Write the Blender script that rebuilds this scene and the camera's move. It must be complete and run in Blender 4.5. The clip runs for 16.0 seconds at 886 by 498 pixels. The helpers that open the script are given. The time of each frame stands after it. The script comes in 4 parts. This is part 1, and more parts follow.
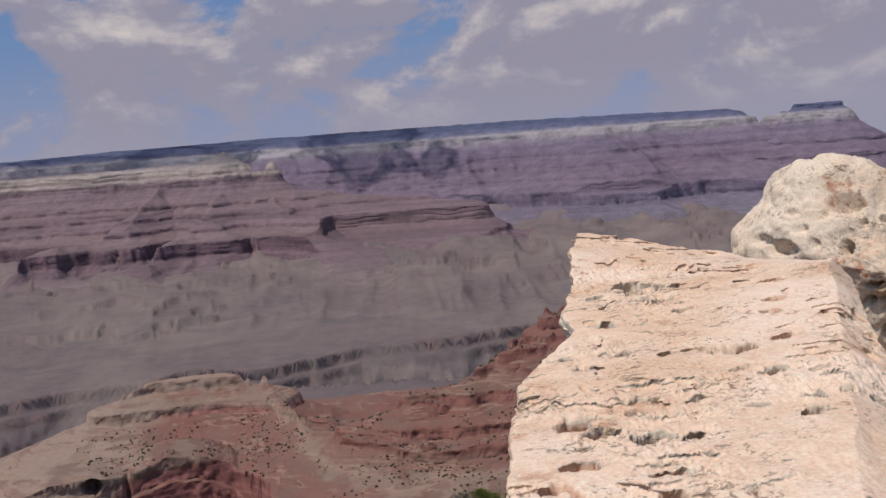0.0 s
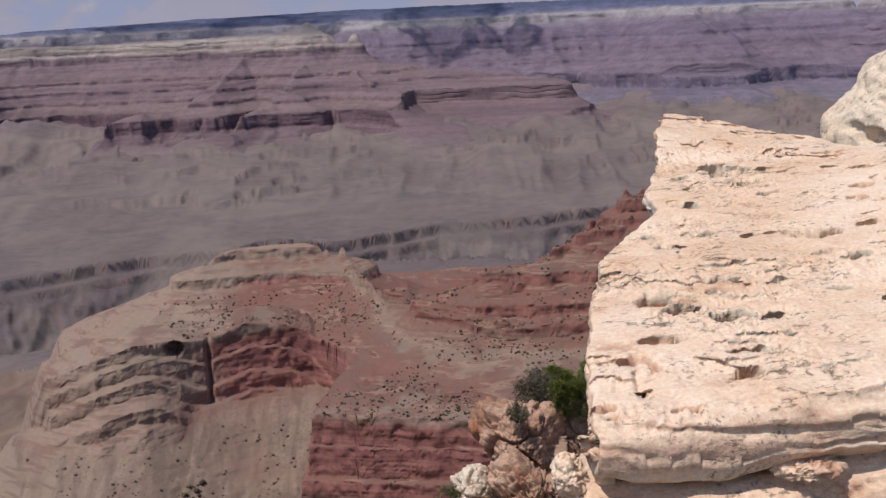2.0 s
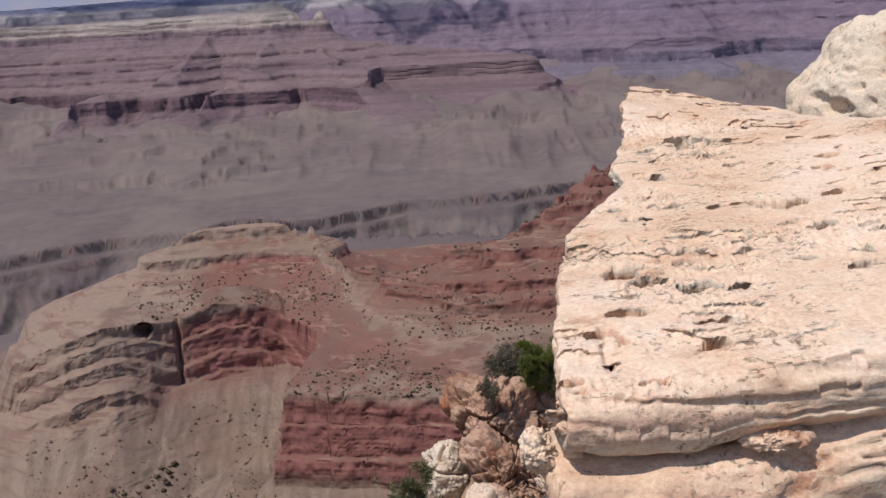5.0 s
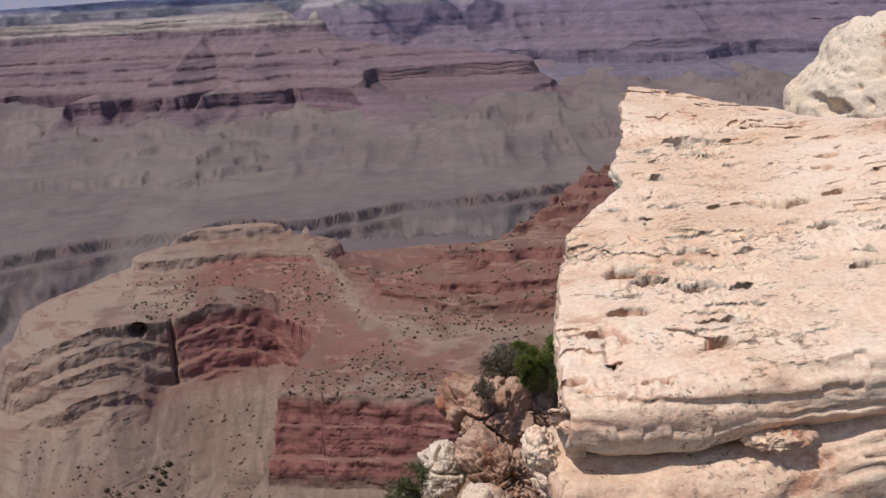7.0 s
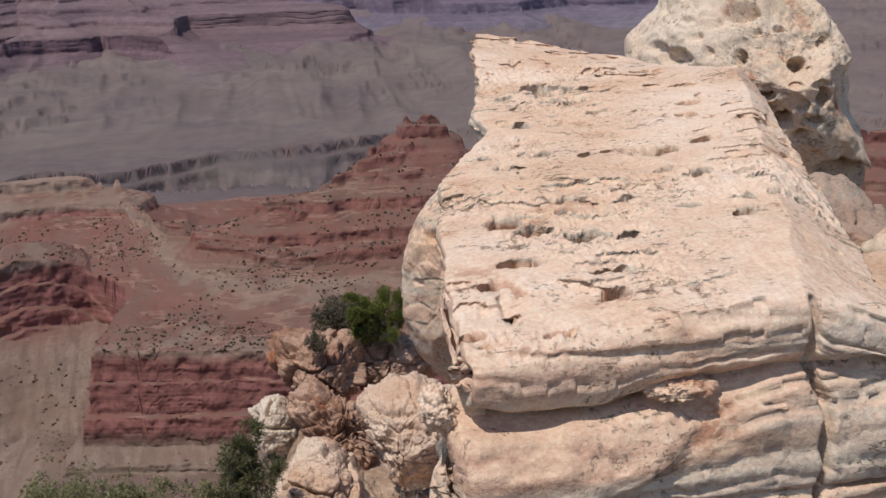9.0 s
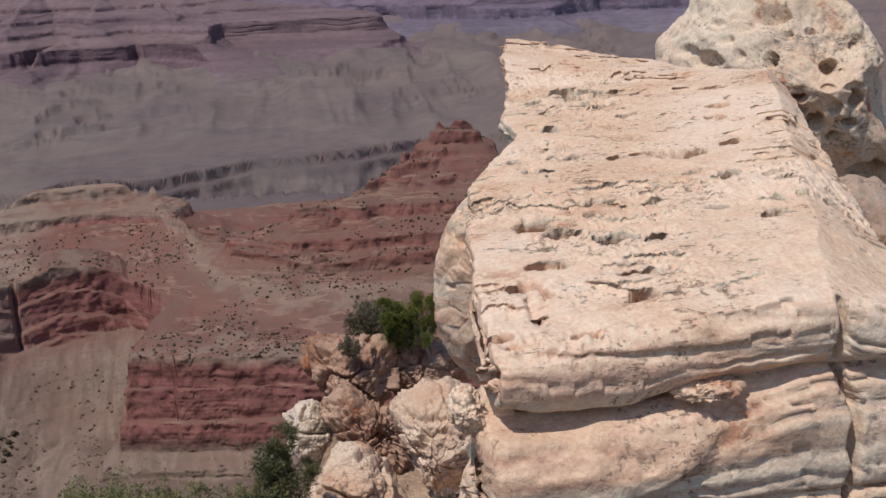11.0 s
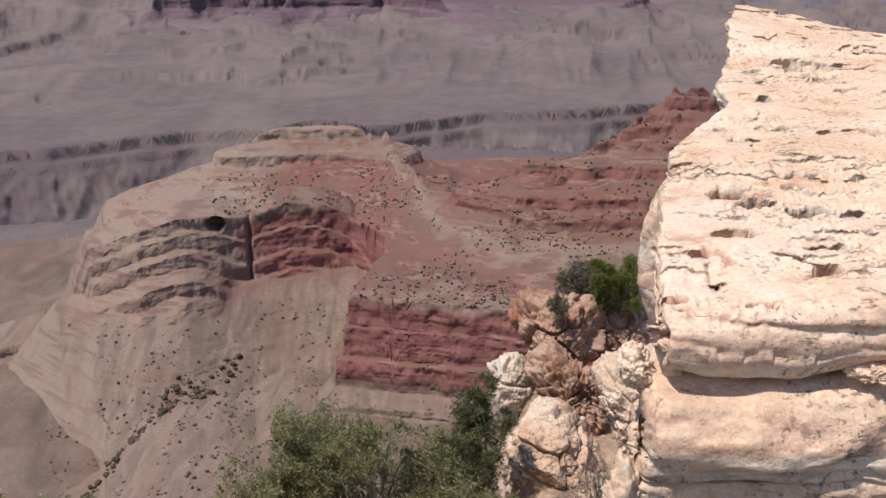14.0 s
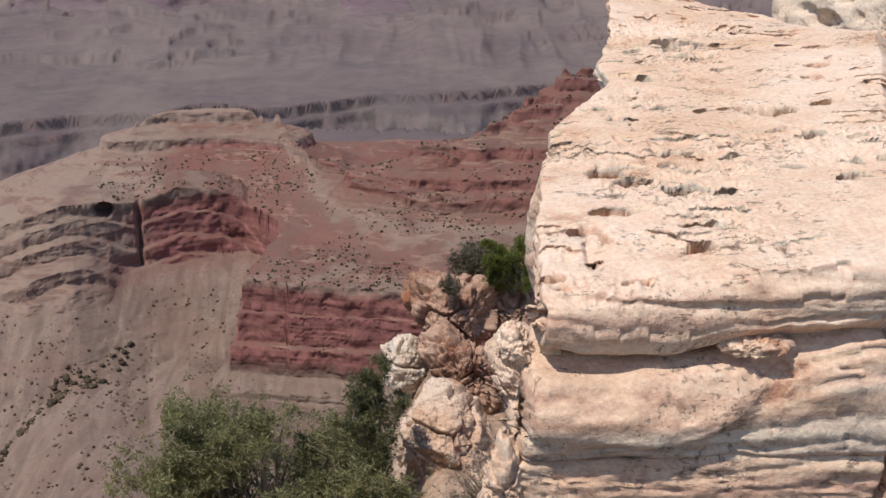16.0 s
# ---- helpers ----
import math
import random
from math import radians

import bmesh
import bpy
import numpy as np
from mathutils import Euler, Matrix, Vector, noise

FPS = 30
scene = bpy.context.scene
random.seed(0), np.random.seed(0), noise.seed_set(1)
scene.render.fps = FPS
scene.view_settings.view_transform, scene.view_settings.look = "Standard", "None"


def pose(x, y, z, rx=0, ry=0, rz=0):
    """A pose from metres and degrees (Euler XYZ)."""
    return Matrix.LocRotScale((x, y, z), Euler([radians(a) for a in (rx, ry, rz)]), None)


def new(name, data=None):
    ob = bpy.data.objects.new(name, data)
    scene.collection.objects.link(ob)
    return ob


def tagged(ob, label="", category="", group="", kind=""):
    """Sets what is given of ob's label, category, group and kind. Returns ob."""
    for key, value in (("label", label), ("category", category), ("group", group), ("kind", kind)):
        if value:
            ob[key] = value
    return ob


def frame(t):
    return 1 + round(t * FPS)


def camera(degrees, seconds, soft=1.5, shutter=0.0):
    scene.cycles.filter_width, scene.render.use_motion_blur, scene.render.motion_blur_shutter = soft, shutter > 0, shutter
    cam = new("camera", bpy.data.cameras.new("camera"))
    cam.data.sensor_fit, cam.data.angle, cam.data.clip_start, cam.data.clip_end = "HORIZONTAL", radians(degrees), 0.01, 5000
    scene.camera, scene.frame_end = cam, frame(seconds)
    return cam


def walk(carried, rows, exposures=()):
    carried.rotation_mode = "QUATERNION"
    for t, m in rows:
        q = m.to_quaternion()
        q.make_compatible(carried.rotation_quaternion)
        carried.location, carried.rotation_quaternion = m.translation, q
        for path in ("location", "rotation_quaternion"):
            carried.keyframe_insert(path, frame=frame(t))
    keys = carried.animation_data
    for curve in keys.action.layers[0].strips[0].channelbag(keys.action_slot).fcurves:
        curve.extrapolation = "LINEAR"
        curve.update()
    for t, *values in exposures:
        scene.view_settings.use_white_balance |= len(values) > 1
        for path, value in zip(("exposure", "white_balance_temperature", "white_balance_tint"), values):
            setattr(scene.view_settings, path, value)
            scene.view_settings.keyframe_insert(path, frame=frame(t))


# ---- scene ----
PATH = [
    (0.0, (0.029, 0.057, 0.002), (85.28, 4.13, -3.95)),
    (0.5, (0.014, 0.042, 0.001), (83.85, 3.72, -2.06)),
    (1.0, (0.007, 0.024, -0.003), (82.15, 2.73, -1.33)),
    (1.5, (-0.000, 0.000, -0.000), (80.80, 2.40, 0.00)),
    (2.0, (-0.001, -0.017, -0.004), (79.75, 2.61, -0.02)),
    (2.5, (-0.003, -0.015, -0.005), (78.83, 2.53, -0.23)),
    (3.0, (0.004, 0.003, -0.011), (78.35, 3.08, -0.91)),
    (3.5, (0.004, 0.008, -0.012), (78.29, 2.86, -0.84)),
    (4.0, (0.004, 0.005, -0.012), (78.44, 3.02, -0.92)),
    (4.5, (0.010, 0.014, -0.014), (78.59, 3.24, -1.43)),
    (7.0, (-0.010, 0.016, -0.019), (78.60, 2.98, -1.82)),
    (7.5, (-0.076, -0.002, -0.023), (78.31, 2.32, -2.03)),
    (8.0, (-0.113, 0.080, -0.040), (77.44, 0.38, -4.93)),
    (8.5, (-0.131, 0.158, -0.039), (76.49, 3.82, -4.53)),
    (9.0, (-0.172, 0.188, -0.044), (75.94, 1.88, -10.32)),
    (11.5, (-0.164, 0.145, -0.044), (76.33, 2.15, -8.15)),
    (12.0, (-0.171, 0.141, -0.044), (73.65, 0.40, -6.73)),
    (12.5, (-0.168, 0.151, -0.049), (72.30, -1.57, -4.68)),
    (13.0, (-0.139, 0.143, -0.060), (70.37, -2.26, 0.96)),
    (13.5, (-0.097, 0.104, -0.049), (70.94, 1.09, 2.31)),
    (14.0, (-0.079, 0.052, -0.043), (74.56, 0.20, 2.50)),
    (14.5, (-0.058, 0.050, -0.042), (74.83, -0.29, 2.03)),
    (15.0, (-0.056, 0.053, -0.041), (75.02, 0.49, 1.18)),
    (15.5, (-0.037, 0.070, -0.045), (74.64, 1.45, -1.72)),
    (16.0, (-0.038, 0.082, -0.052), (73.72, -0.30, -2.52)),
]
cam = camera(40.0, 16.0, soft=1.5)
EXPOSURE = [(0.0, -0.12), (1.5, 0.0), (4.5, 0.02), (7.5, -0.05), (9.0, -0.15), (11.5, -0.2), (12.5, -0.05), (13.0, 0.14), (14.0, 0.26), (15.5, 0.17), (16.0, 0.08)]
walk(cam, [(t, pose(*eye, *turn)) for t, eye, turn in PATH], EXPOSURE)

# ---- world and sun ----
SUN_EL, SUN_AZ = 63.0, 228.0          # degrees; azimuth clockwise from the view's north
world = bpy.data.worlds.new("world")
scene.world = world
world.use_nodes = True
wn = world.node_tree
wn.nodes.clear()
w_out = wn.nodes.new("ShaderNodeOutputWorld")
w_bg = wn.nodes.new("ShaderNodeBackground")
w_sky = wn.nodes.new("ShaderNodeTexSky")
w_sky.sky_type = "NISHITA"
w_sky.sun_disc = False
w_sky.sun_elevation = radians(SUN_EL)
w_sky.sun_rotation = radians(SUN_AZ)
w_sky.altitude = 2100
w_bg.inputs[1].default_value = 0.137
wn.links.new(w_sky.outputs[0], w_bg.inputs[0])
wn.links.new(w_bg.outputs[0], w_out.inputs[0])
sun = bpy.data.lights.new("sun", "SUN")
sun.energy, sun.angle, sun.color = 3.65, radians(0.5), (1.0, 0.942, 0.875)
sun_ob = new("sun", sun)
to_sun = Vector((math.sin(radians(SUN_AZ)) * math.cos(radians(SUN_EL)),
                 math.cos(radians(SUN_AZ)) * math.cos(radians(SUN_EL)), math.sin(radians(SUN_EL))))
sun_ob.rotation_euler = to_sun.to_track_quat("Z", "Y").to_euler()


# ---- noise ----
def hash01(ix, iy, iz, seed):
    h = (ix.astype(np.int64) * 374761393 + iy.astype(np.int64) * 668265263 + iz.astype(np.int64) * 2147483647
         + seed * 974711) & 0xFFFFFFFF
    h = ((h ^ (h >> 13)) * 1274126177) & 0xFFFFFFFF
    h = ((h ^ (h >> 16)) * 2246822519) & 0xFFFFFFFF
    return ((h ^ (h >> 15)) & 0xFFFFFF) / float(0xFFFFFF)


def vnoise(x, y, z, seed=0):
    """Smooth value noise in -1..1."""
    x, y, z = np.broadcast_arrays(np.asarray(x, float), np.asarray(y, float), np.asarray(z, float))
    ix, iy, iz = np.floor(x), np.floor(y), np.floor(z)
    fx, fy, fz = x - ix, y - iy, z - iz
    fx, fy, fz = (f * f * f * (f * (f * 6 - 15) + 10) for f in (fx, fy, fz))
    ix, iy, iz = ix.astype(np.int64), iy.astype(np.int64), iz.astype(np.int64)
    out = 0.0
    for dx in (0, 1):
        for dy in (0, 1):
            for dz in (0, 1):
                w = (fx if dx else 1 - fx) * (fy if dy else 1 - fy) * (fz if dz else 1 - fz)
                out = out + w * hash01(ix + dx, iy + dy, iz + dz, seed)
    return out * 2 - 1


def fbm(x, y, z=0.0, octaves=4, seed=0, gain=0.5):
    out, amp, k, total = 0.0, 1.0, 1.0, 0.0
    for o in range(octaves):
        out = out + amp * vnoise(x * k + 17.3 * o, y * k - 9.1 * o, np.asarray(z) * k + 5.7 * o, seed + o)
        total += amp
        amp *= gain
        k *= 2.03
    return out / total


def ridged(x, y, octaves=4, seed=0):
    """Noise with sharp crests, 0..1."""
    out, amp, k, total = 0.0, 1.0, 1.0, 0.0
    for o in range(octaves):
        out = out + amp * (1 - np.abs(vnoise(x * k + 7.7 * o, y * k + 3.1 * o, 0.5, seed + o)))
        total += amp
        amp *= 0.5
        k *= 2.1
    return out / total


def smooth(a, b, x):
    t = np.clip((x - a) / (b - a), 0, 1)
    return t * t * (3 - 2 * t)


# ---- materials ----
def srgb(r, g, b):
    def lin(c):
        c /= 255.0
        return c / 12.92 if c <= 0.04045 else ((c + 0.055) / 1.055) ** 2.4
    return (lin(r), lin(g), lin(b), 1.0)


class Nodes:
    """Short-hand for building a node material."""

    def __init__(self, name, rough=0.9, spec=0.15):
        self.mat = bpy.data.materials.new(name)
        self.mat.use_nodes = True
        self.tree = self.mat.node_tree
        self.bsdf = self.tree.nodes["Principled BSDF"]
        self.bsdf.inputs["Roughness"].default_value = rough
        self.bsdf.inputs["Specular IOR Level"].default_value = spec
        self.geo = self.tree.nodes.new("ShaderNodeNewGeometry")
        self.pos = self.geo.outputs["Position"]

    def put(self, sock, v):
        if hasattr(v, "is_linked"):
            self.tree.links.new(v, sock)
        else:
            sock.default_value = v

    def math(self, op, a, b=0.0, c=0.0):
        n = self.tree.nodes.new("ShaderNodeMath")
        n.operation = op
        for s, v in zip(n.inputs, (a, b, c)):
            self.put(s, v)
        return n.outputs[0]

    def axis(self, i, vec=None):
        n = self.tree.nodes.new("ShaderNodeSeparateXYZ")
        self.tree.links.new(vec or self.pos, n.inputs[0])
        return n.outputs[i]

    def scaled(self, sx, sy, sz, vec=None):
        n = self.tree.nodes.new("ShaderNodeMapping")
        n.inputs["Scale"].default_value = (sx, sy, sz)
        self.tree.links.new(vec or self.pos, n.inputs[0])
        return n.outputs[0]

    def noise(self, scale, detail=4.0, rough=0.55, vec=None, distort=0.0):
        n = self.tree.nodes.new("ShaderNodeTexNoise")
        n.inputs["Scale"].default_value = scale
        n.inputs["Detail"].default_value = detail
        n.inputs["Roughness"].default_value = rough
        n.inputs["Distortion"].default_value = distort
        self.tree.links.new(vec or self.pos, n.inputs["Vector"])
        return n.outputs[0]

    def voronoi(self, scale, vec=None, feature="F1"):
        n = self.tree.nodes.new("ShaderNodeTexVoronoi")
        n.feature = feature
        n.inputs["Scale"].default_value = scale
        self.tree.links.new(vec or self.pos, n.inputs["Vector"])
        return n.outputs[0]

    def ramp(self, fac, stops, interp="LINEAR"):
        n = self.tree.nodes.new("ShaderNodeValToRGB")
        n.color_ramp.interpolation = interp
        els = n.color_ramp.elements
        while len(els) < len(stops):
            els.new(0.5)
        for e, (p, c) in zip(els, stops):
            e.position = p
            e.color = c if len(c) == 4 else (*c, 1)
        self.put(n.inputs[0], fac)
        return n.outputs[0]

    def span(self, v, a, b):
        n = self.tree.nodes.new("ShaderNodeMapRange")
        self.put(n.inputs[0], v)
        n.inputs[1].default_value, n.inputs[2].default_value = a, b
        return n.outputs[0]

    def mix(self, fac, a, b, mode="MIX"):
        n = self.tree.nodes.new("ShaderNodeMix")
        n.data_type, n.blend_type = "RGBA", mode
        self.put(n.inputs[0], fac)
        self.put(n.inputs[6], a)
        self.put(n.inputs[7], b)
        return n.outputs[2]

    def bump(self, height, strength, dist):
        n = self.tree.nodes.new("ShaderNodeBump")
        n.inputs["Strength"].default_value = strength
        n.inputs["Distance"].default_value = dist
        self.tree.links.new(height, n.inputs["Height"])
        self.tree.links.new(n.outputs[0], self.bsdf.inputs["Normal"])

    def done(self, colour):
        self.put(self.bsdf.inputs["Base Color"], colour)
        return self.mat


def flat(v):
    return (v, v, v, 1)


def strata_material(name, z0, z1, stops, grain, wobble, bed, patch=None, bed_amount=0.5, dip=0.0, mottle=1.0):
    """Layered rock: colour by height, thin beds, blotches and grain; dip tilts the layers about the range of 850 m."""
    n = Nodes(name, 0.95, 0.05)
    w = n.math("MULTIPLY", n.math("SUBTRACT", n.noise(grain * 0.12, 5), 0.5), wobble)
    z = n.math("ADD", n.axis(2), w)
    if dip:
        z = n.math("ADD", z, n.math("MULTIPLY", n.math("SUBTRACT", 850.0, n.axis(1)), dip))
    col = n.ramp(n.span(z, z0, z1), stops)
    beds = n.noise(1.0, 3, 0.6, n.scaled(bed * 0.03, bed * 0.03, bed))
    col = n.mix(bed_amount, col, n.ramp(beds, [(0.36, flat(0.25)), (0.5, flat(0.5)), (0.66, flat(0.72))]), "OVERLAY")
    blot = n.noise(grain * 0.3, 6, 0.65)
    col = n.mix(0.45 * mottle, col, n.ramp(blot, [(0.35, flat(0.3)), (0.65, flat(0.68))]), "OVERLAY")
    fine = n.noise(grain * 3, 4, 0.7)
    col = n.mix(0.35 * mottle, col, n.ramp(fine, [(0.3, flat(0.25)), (0.7, flat(0.75))]), "OVERLAY")
    if patch:
        col = patch(n, col)
    n.bump(n.math("ADD", blot, n.math("MULTIPLY", fine, 0.4)), 0.6, 3.0 / grain * 0.12)
    return n.done(col)


# ---- helpers for meshes ----
def mesh_from(name, verts, faces, mats=(), smooth_shade=True):
    me = bpy.data.meshes.new(name)
    verts = np.asarray(verts, np.float32)
    faces = np.asarray(faces, np.int32)
    k = faces.shape[1]
    me.vertices.add(len(verts))
    me.vertices.foreach_set("co", verts.ravel())
    me.loops.add(faces.size)
    me.loops.foreach_set("vertex_index", faces.ravel())
    me.polygons.add(len(faces))
    me.polygons.foreach_set("loop_start", np.arange(0, faces.size, k, dtype=np.int32))
    me.polygons.foreach_set("loop_total", np.full(len(faces), k, np.int32))
    me.polygons.foreach_set("use_smooth", np.full(len(faces), smooth_shade))
    for m in mats:
        me.materials.append(m)
    me.update(calc_edges=True)
    return me


def grid_faces(rows, cols, wrap=False):
    i = np.arange(rows - 1)[:, None] * cols
    j = np.arange(cols if wrap else cols - 1)[None, :]
    j2 = (j + 1) % cols
    f = np.stack([i + j, i + j2, i + cols + j2, i + cols + j], -1)
    return f.reshape(-1, 4)


def part(name, me, parent, label=""):
    ob = new(name, me)
    ob.parent = parent
    return tagged(ob, label)


def polar(az, el, r):
    """Plan position and height of a point by bearing, elevation angle (degrees) and range."""
    a = radians(az)
    return (r * math.sin(a), r * math.cos(a), r * math.tan(radians(el)))


def spine_height(x, y, spines, D, Z, warp=0.0, spread=1.0):
    """Height of a land form that falls off from crest lines along one layered profile (D out, Z down)."""
    best = np.full(np.shape(x), 1e9)
    inv_z, inv_d = np.asarray(Z)[::-1], np.asarray(D)[::-1]
    for pts in spines:
        for (ax, ay, az_), (bx, by, bz) in zip(pts, pts[1:]):
            da, db = np.interp(az_, inv_z, inv_d), np.interp(bz, inv_z, inv_d)
            ux, uy = bx - ax, by - ay
            t = np.clip(((x - ax) * ux + (y - ay) * uy) / (ux * ux + uy * uy + 1e-9), 0, 1)
            d = np.hypot(x - ax - t * ux, y - ay - t * uy) * spread + da + (db - da) * t
            best = np.minimum(best, d)
    return np.interp(np.maximum(best + warp, 0), D, Z)


def land(name, azs, r_span, rows, height, mats, label, category="", kind="", below=None, bed=None, steps=700, pick=None, cave=None):
    """A piece of land as a sheet over bearings and ranges, with its rows closest where it stands steep to the lookout."""
    r_fine = np.geomspace(r_span[0], r_span[1], steps)
    few = azs[::3] if len(azs) > 300 else azs
    a, r = np.meshgrid(np.radians(few), r_fine)
    zf = height(r * np.sin(a), r * np.cos(a))
    seen = np.arctan2(zf, r)
    gain = np.maximum(np.diff(seen, axis=0), 0) + 0.15 * np.abs(np.diff(seen, axis=0))
    gain = gain * np.interp(r_fine[1:], [25, 40], [0.06, 1.0])[:, None]
    gain = gain + 0.25 * gain.sum(0, keepdims=True) / len(gain)
    total = np.concatenate([np.zeros((1, len(few))), np.cumsum(gain, 0)])
    total /= total[-1:]
    even = np.linspace(0, 1, rows)
    r_few = np.stack([np.interp(even, total[:, k], r_fine) for k in range(len(few))], 1)
    r = np.stack([np.interp(azs, few, row) for row in r_few])
    a = np.radians(azs)[None]
    x, y = r * np.sin(a), r * np.cos(a)
    z = height(x, y)
    if below is not None:                       # the near edge is tucked into the ground
        z[0] -= 80
    if bed:                                     # thin beds stand out of the cliffs
        thick, amount, seed = bed
        rise = np.gradient(z, axis=0) / (np.gradient(r, axis=0) + 1e-6)
        steep = smooth(0.5, 1.4, rise) * smooth(350, 600, r)
        arc = a * r
        shift = amount * (bed_relief(arc / (thick * 14), z / (thick * 14), 1 / 14, seed) - 0.55) * steep
        shift = shift + amount * 1.2 * fbm(arc / (thick * 3), z / (thick * 3), 0, 3, seed + 9) * steep      # blocky faces
        if cave:                                # a hollow in the cliff
            c_az, c_z, half_w, half_h, c_depth, c_far = cave
            q = np.hypot((arc - radians(c_az) * r) / half_w, (z - c_z) / half_h) + 0.3 * fbm(arc / 4, z / 4, 0, 2, 5)
            shift = shift - c_depth * smooth(1.1, 0.8, q) * (r < c_far)
        r = r - shift
        x, y = r * np.sin(a), r * np.cos(a)
    v = np.stack([x, y, z], -1).reshape(-1, 3)
    f = grid_faces(rows, len(azs))
    if below is not None:                       # leave out what lies well under the ground sheet
        keep = (z > below(x, y) - 6).ravel()
        f = f[keep[f].any(1)]
    me = mesh_from(name, v, f, mats)
    if pick is not None:
        me.polygons.foreach_set("material_index", pick(v[f].mean(1)).astype(np.int32))
    return tagged(new(name, me), label, category, "", kind)


def bed_relief(x, z, thick, seed, rise=0.0):
    """Outward relief (0..1) of thin uneven beds, with broken crevices between them."""
    zz = (z + rise * x) / thick + 0.9 * fbm(x * 1.1, z * 1.5, 0.2, 3, seed) + 0.25 * fbm(x * 7, z * 7, 0.1, 2, seed + 5)
    i = np.floor(zz)
    b = zz - i
    mask = smooth(-0.35, 0.25, vnoise(x * 1.9, i * 7.3, 0.5, seed + 1))
    body = 0.5 + 0.5 * vnoise(x * 1.3, i * 5.1, 0.7, seed + 2)
    edge = np.abs(2 * b - 1) ** 5
    return body * 0.6 + 0.4 - edge * mask * 0.75


def at_height(az, z, r):
    a = radians(az)
    return (r * math.sin(a), r * math.cos(a), z)


# ---- the canyon ----
def gorge_far(x, y):
    """Range of the gorge's far lip by bearing, with its side canyons."""
    az = np.degrees(np.arctan2(x, y))
    r = np.interp(az, [-40, -20.8, -13.9, -10.8, -9.2, -8.0, -6.0, -4.3, -2.8, -0.6, 0.6, 1.9, 4.4, 7.6, 14, 40],
                  [1860, 1868, 1940, 1935, 2010, 2020, 1965, 1975, 2000, 2085, 2085, 2080, 2098, 2190, 2230, 2300])
    return r + 10 * fbm(x / 80, y / 400, 0.3, 2, 5) + 40 * (ridged(x / 230, y / 600, 1, 7) - 0.62)


def gorge_near(x, y):
    az = np.degrees(np.arctan2(x, y))
    r = np.interp(az, [-40, -21, -15, -12.6, -9, -4, 1.3, 4, 8, 14, 40],
                  [1330, 1370, 1450, 1560, 1700, 1815, 1790, 1770, 1900, 1950, 2000])
    return r + 30 * fbm(x / 90, y / 300, 1.3, 4, 6)


def wash_range(az):
    return 763 + 13.5 * (az + 12) + 10 * vnoise(az / 4, 0, 0, 3)


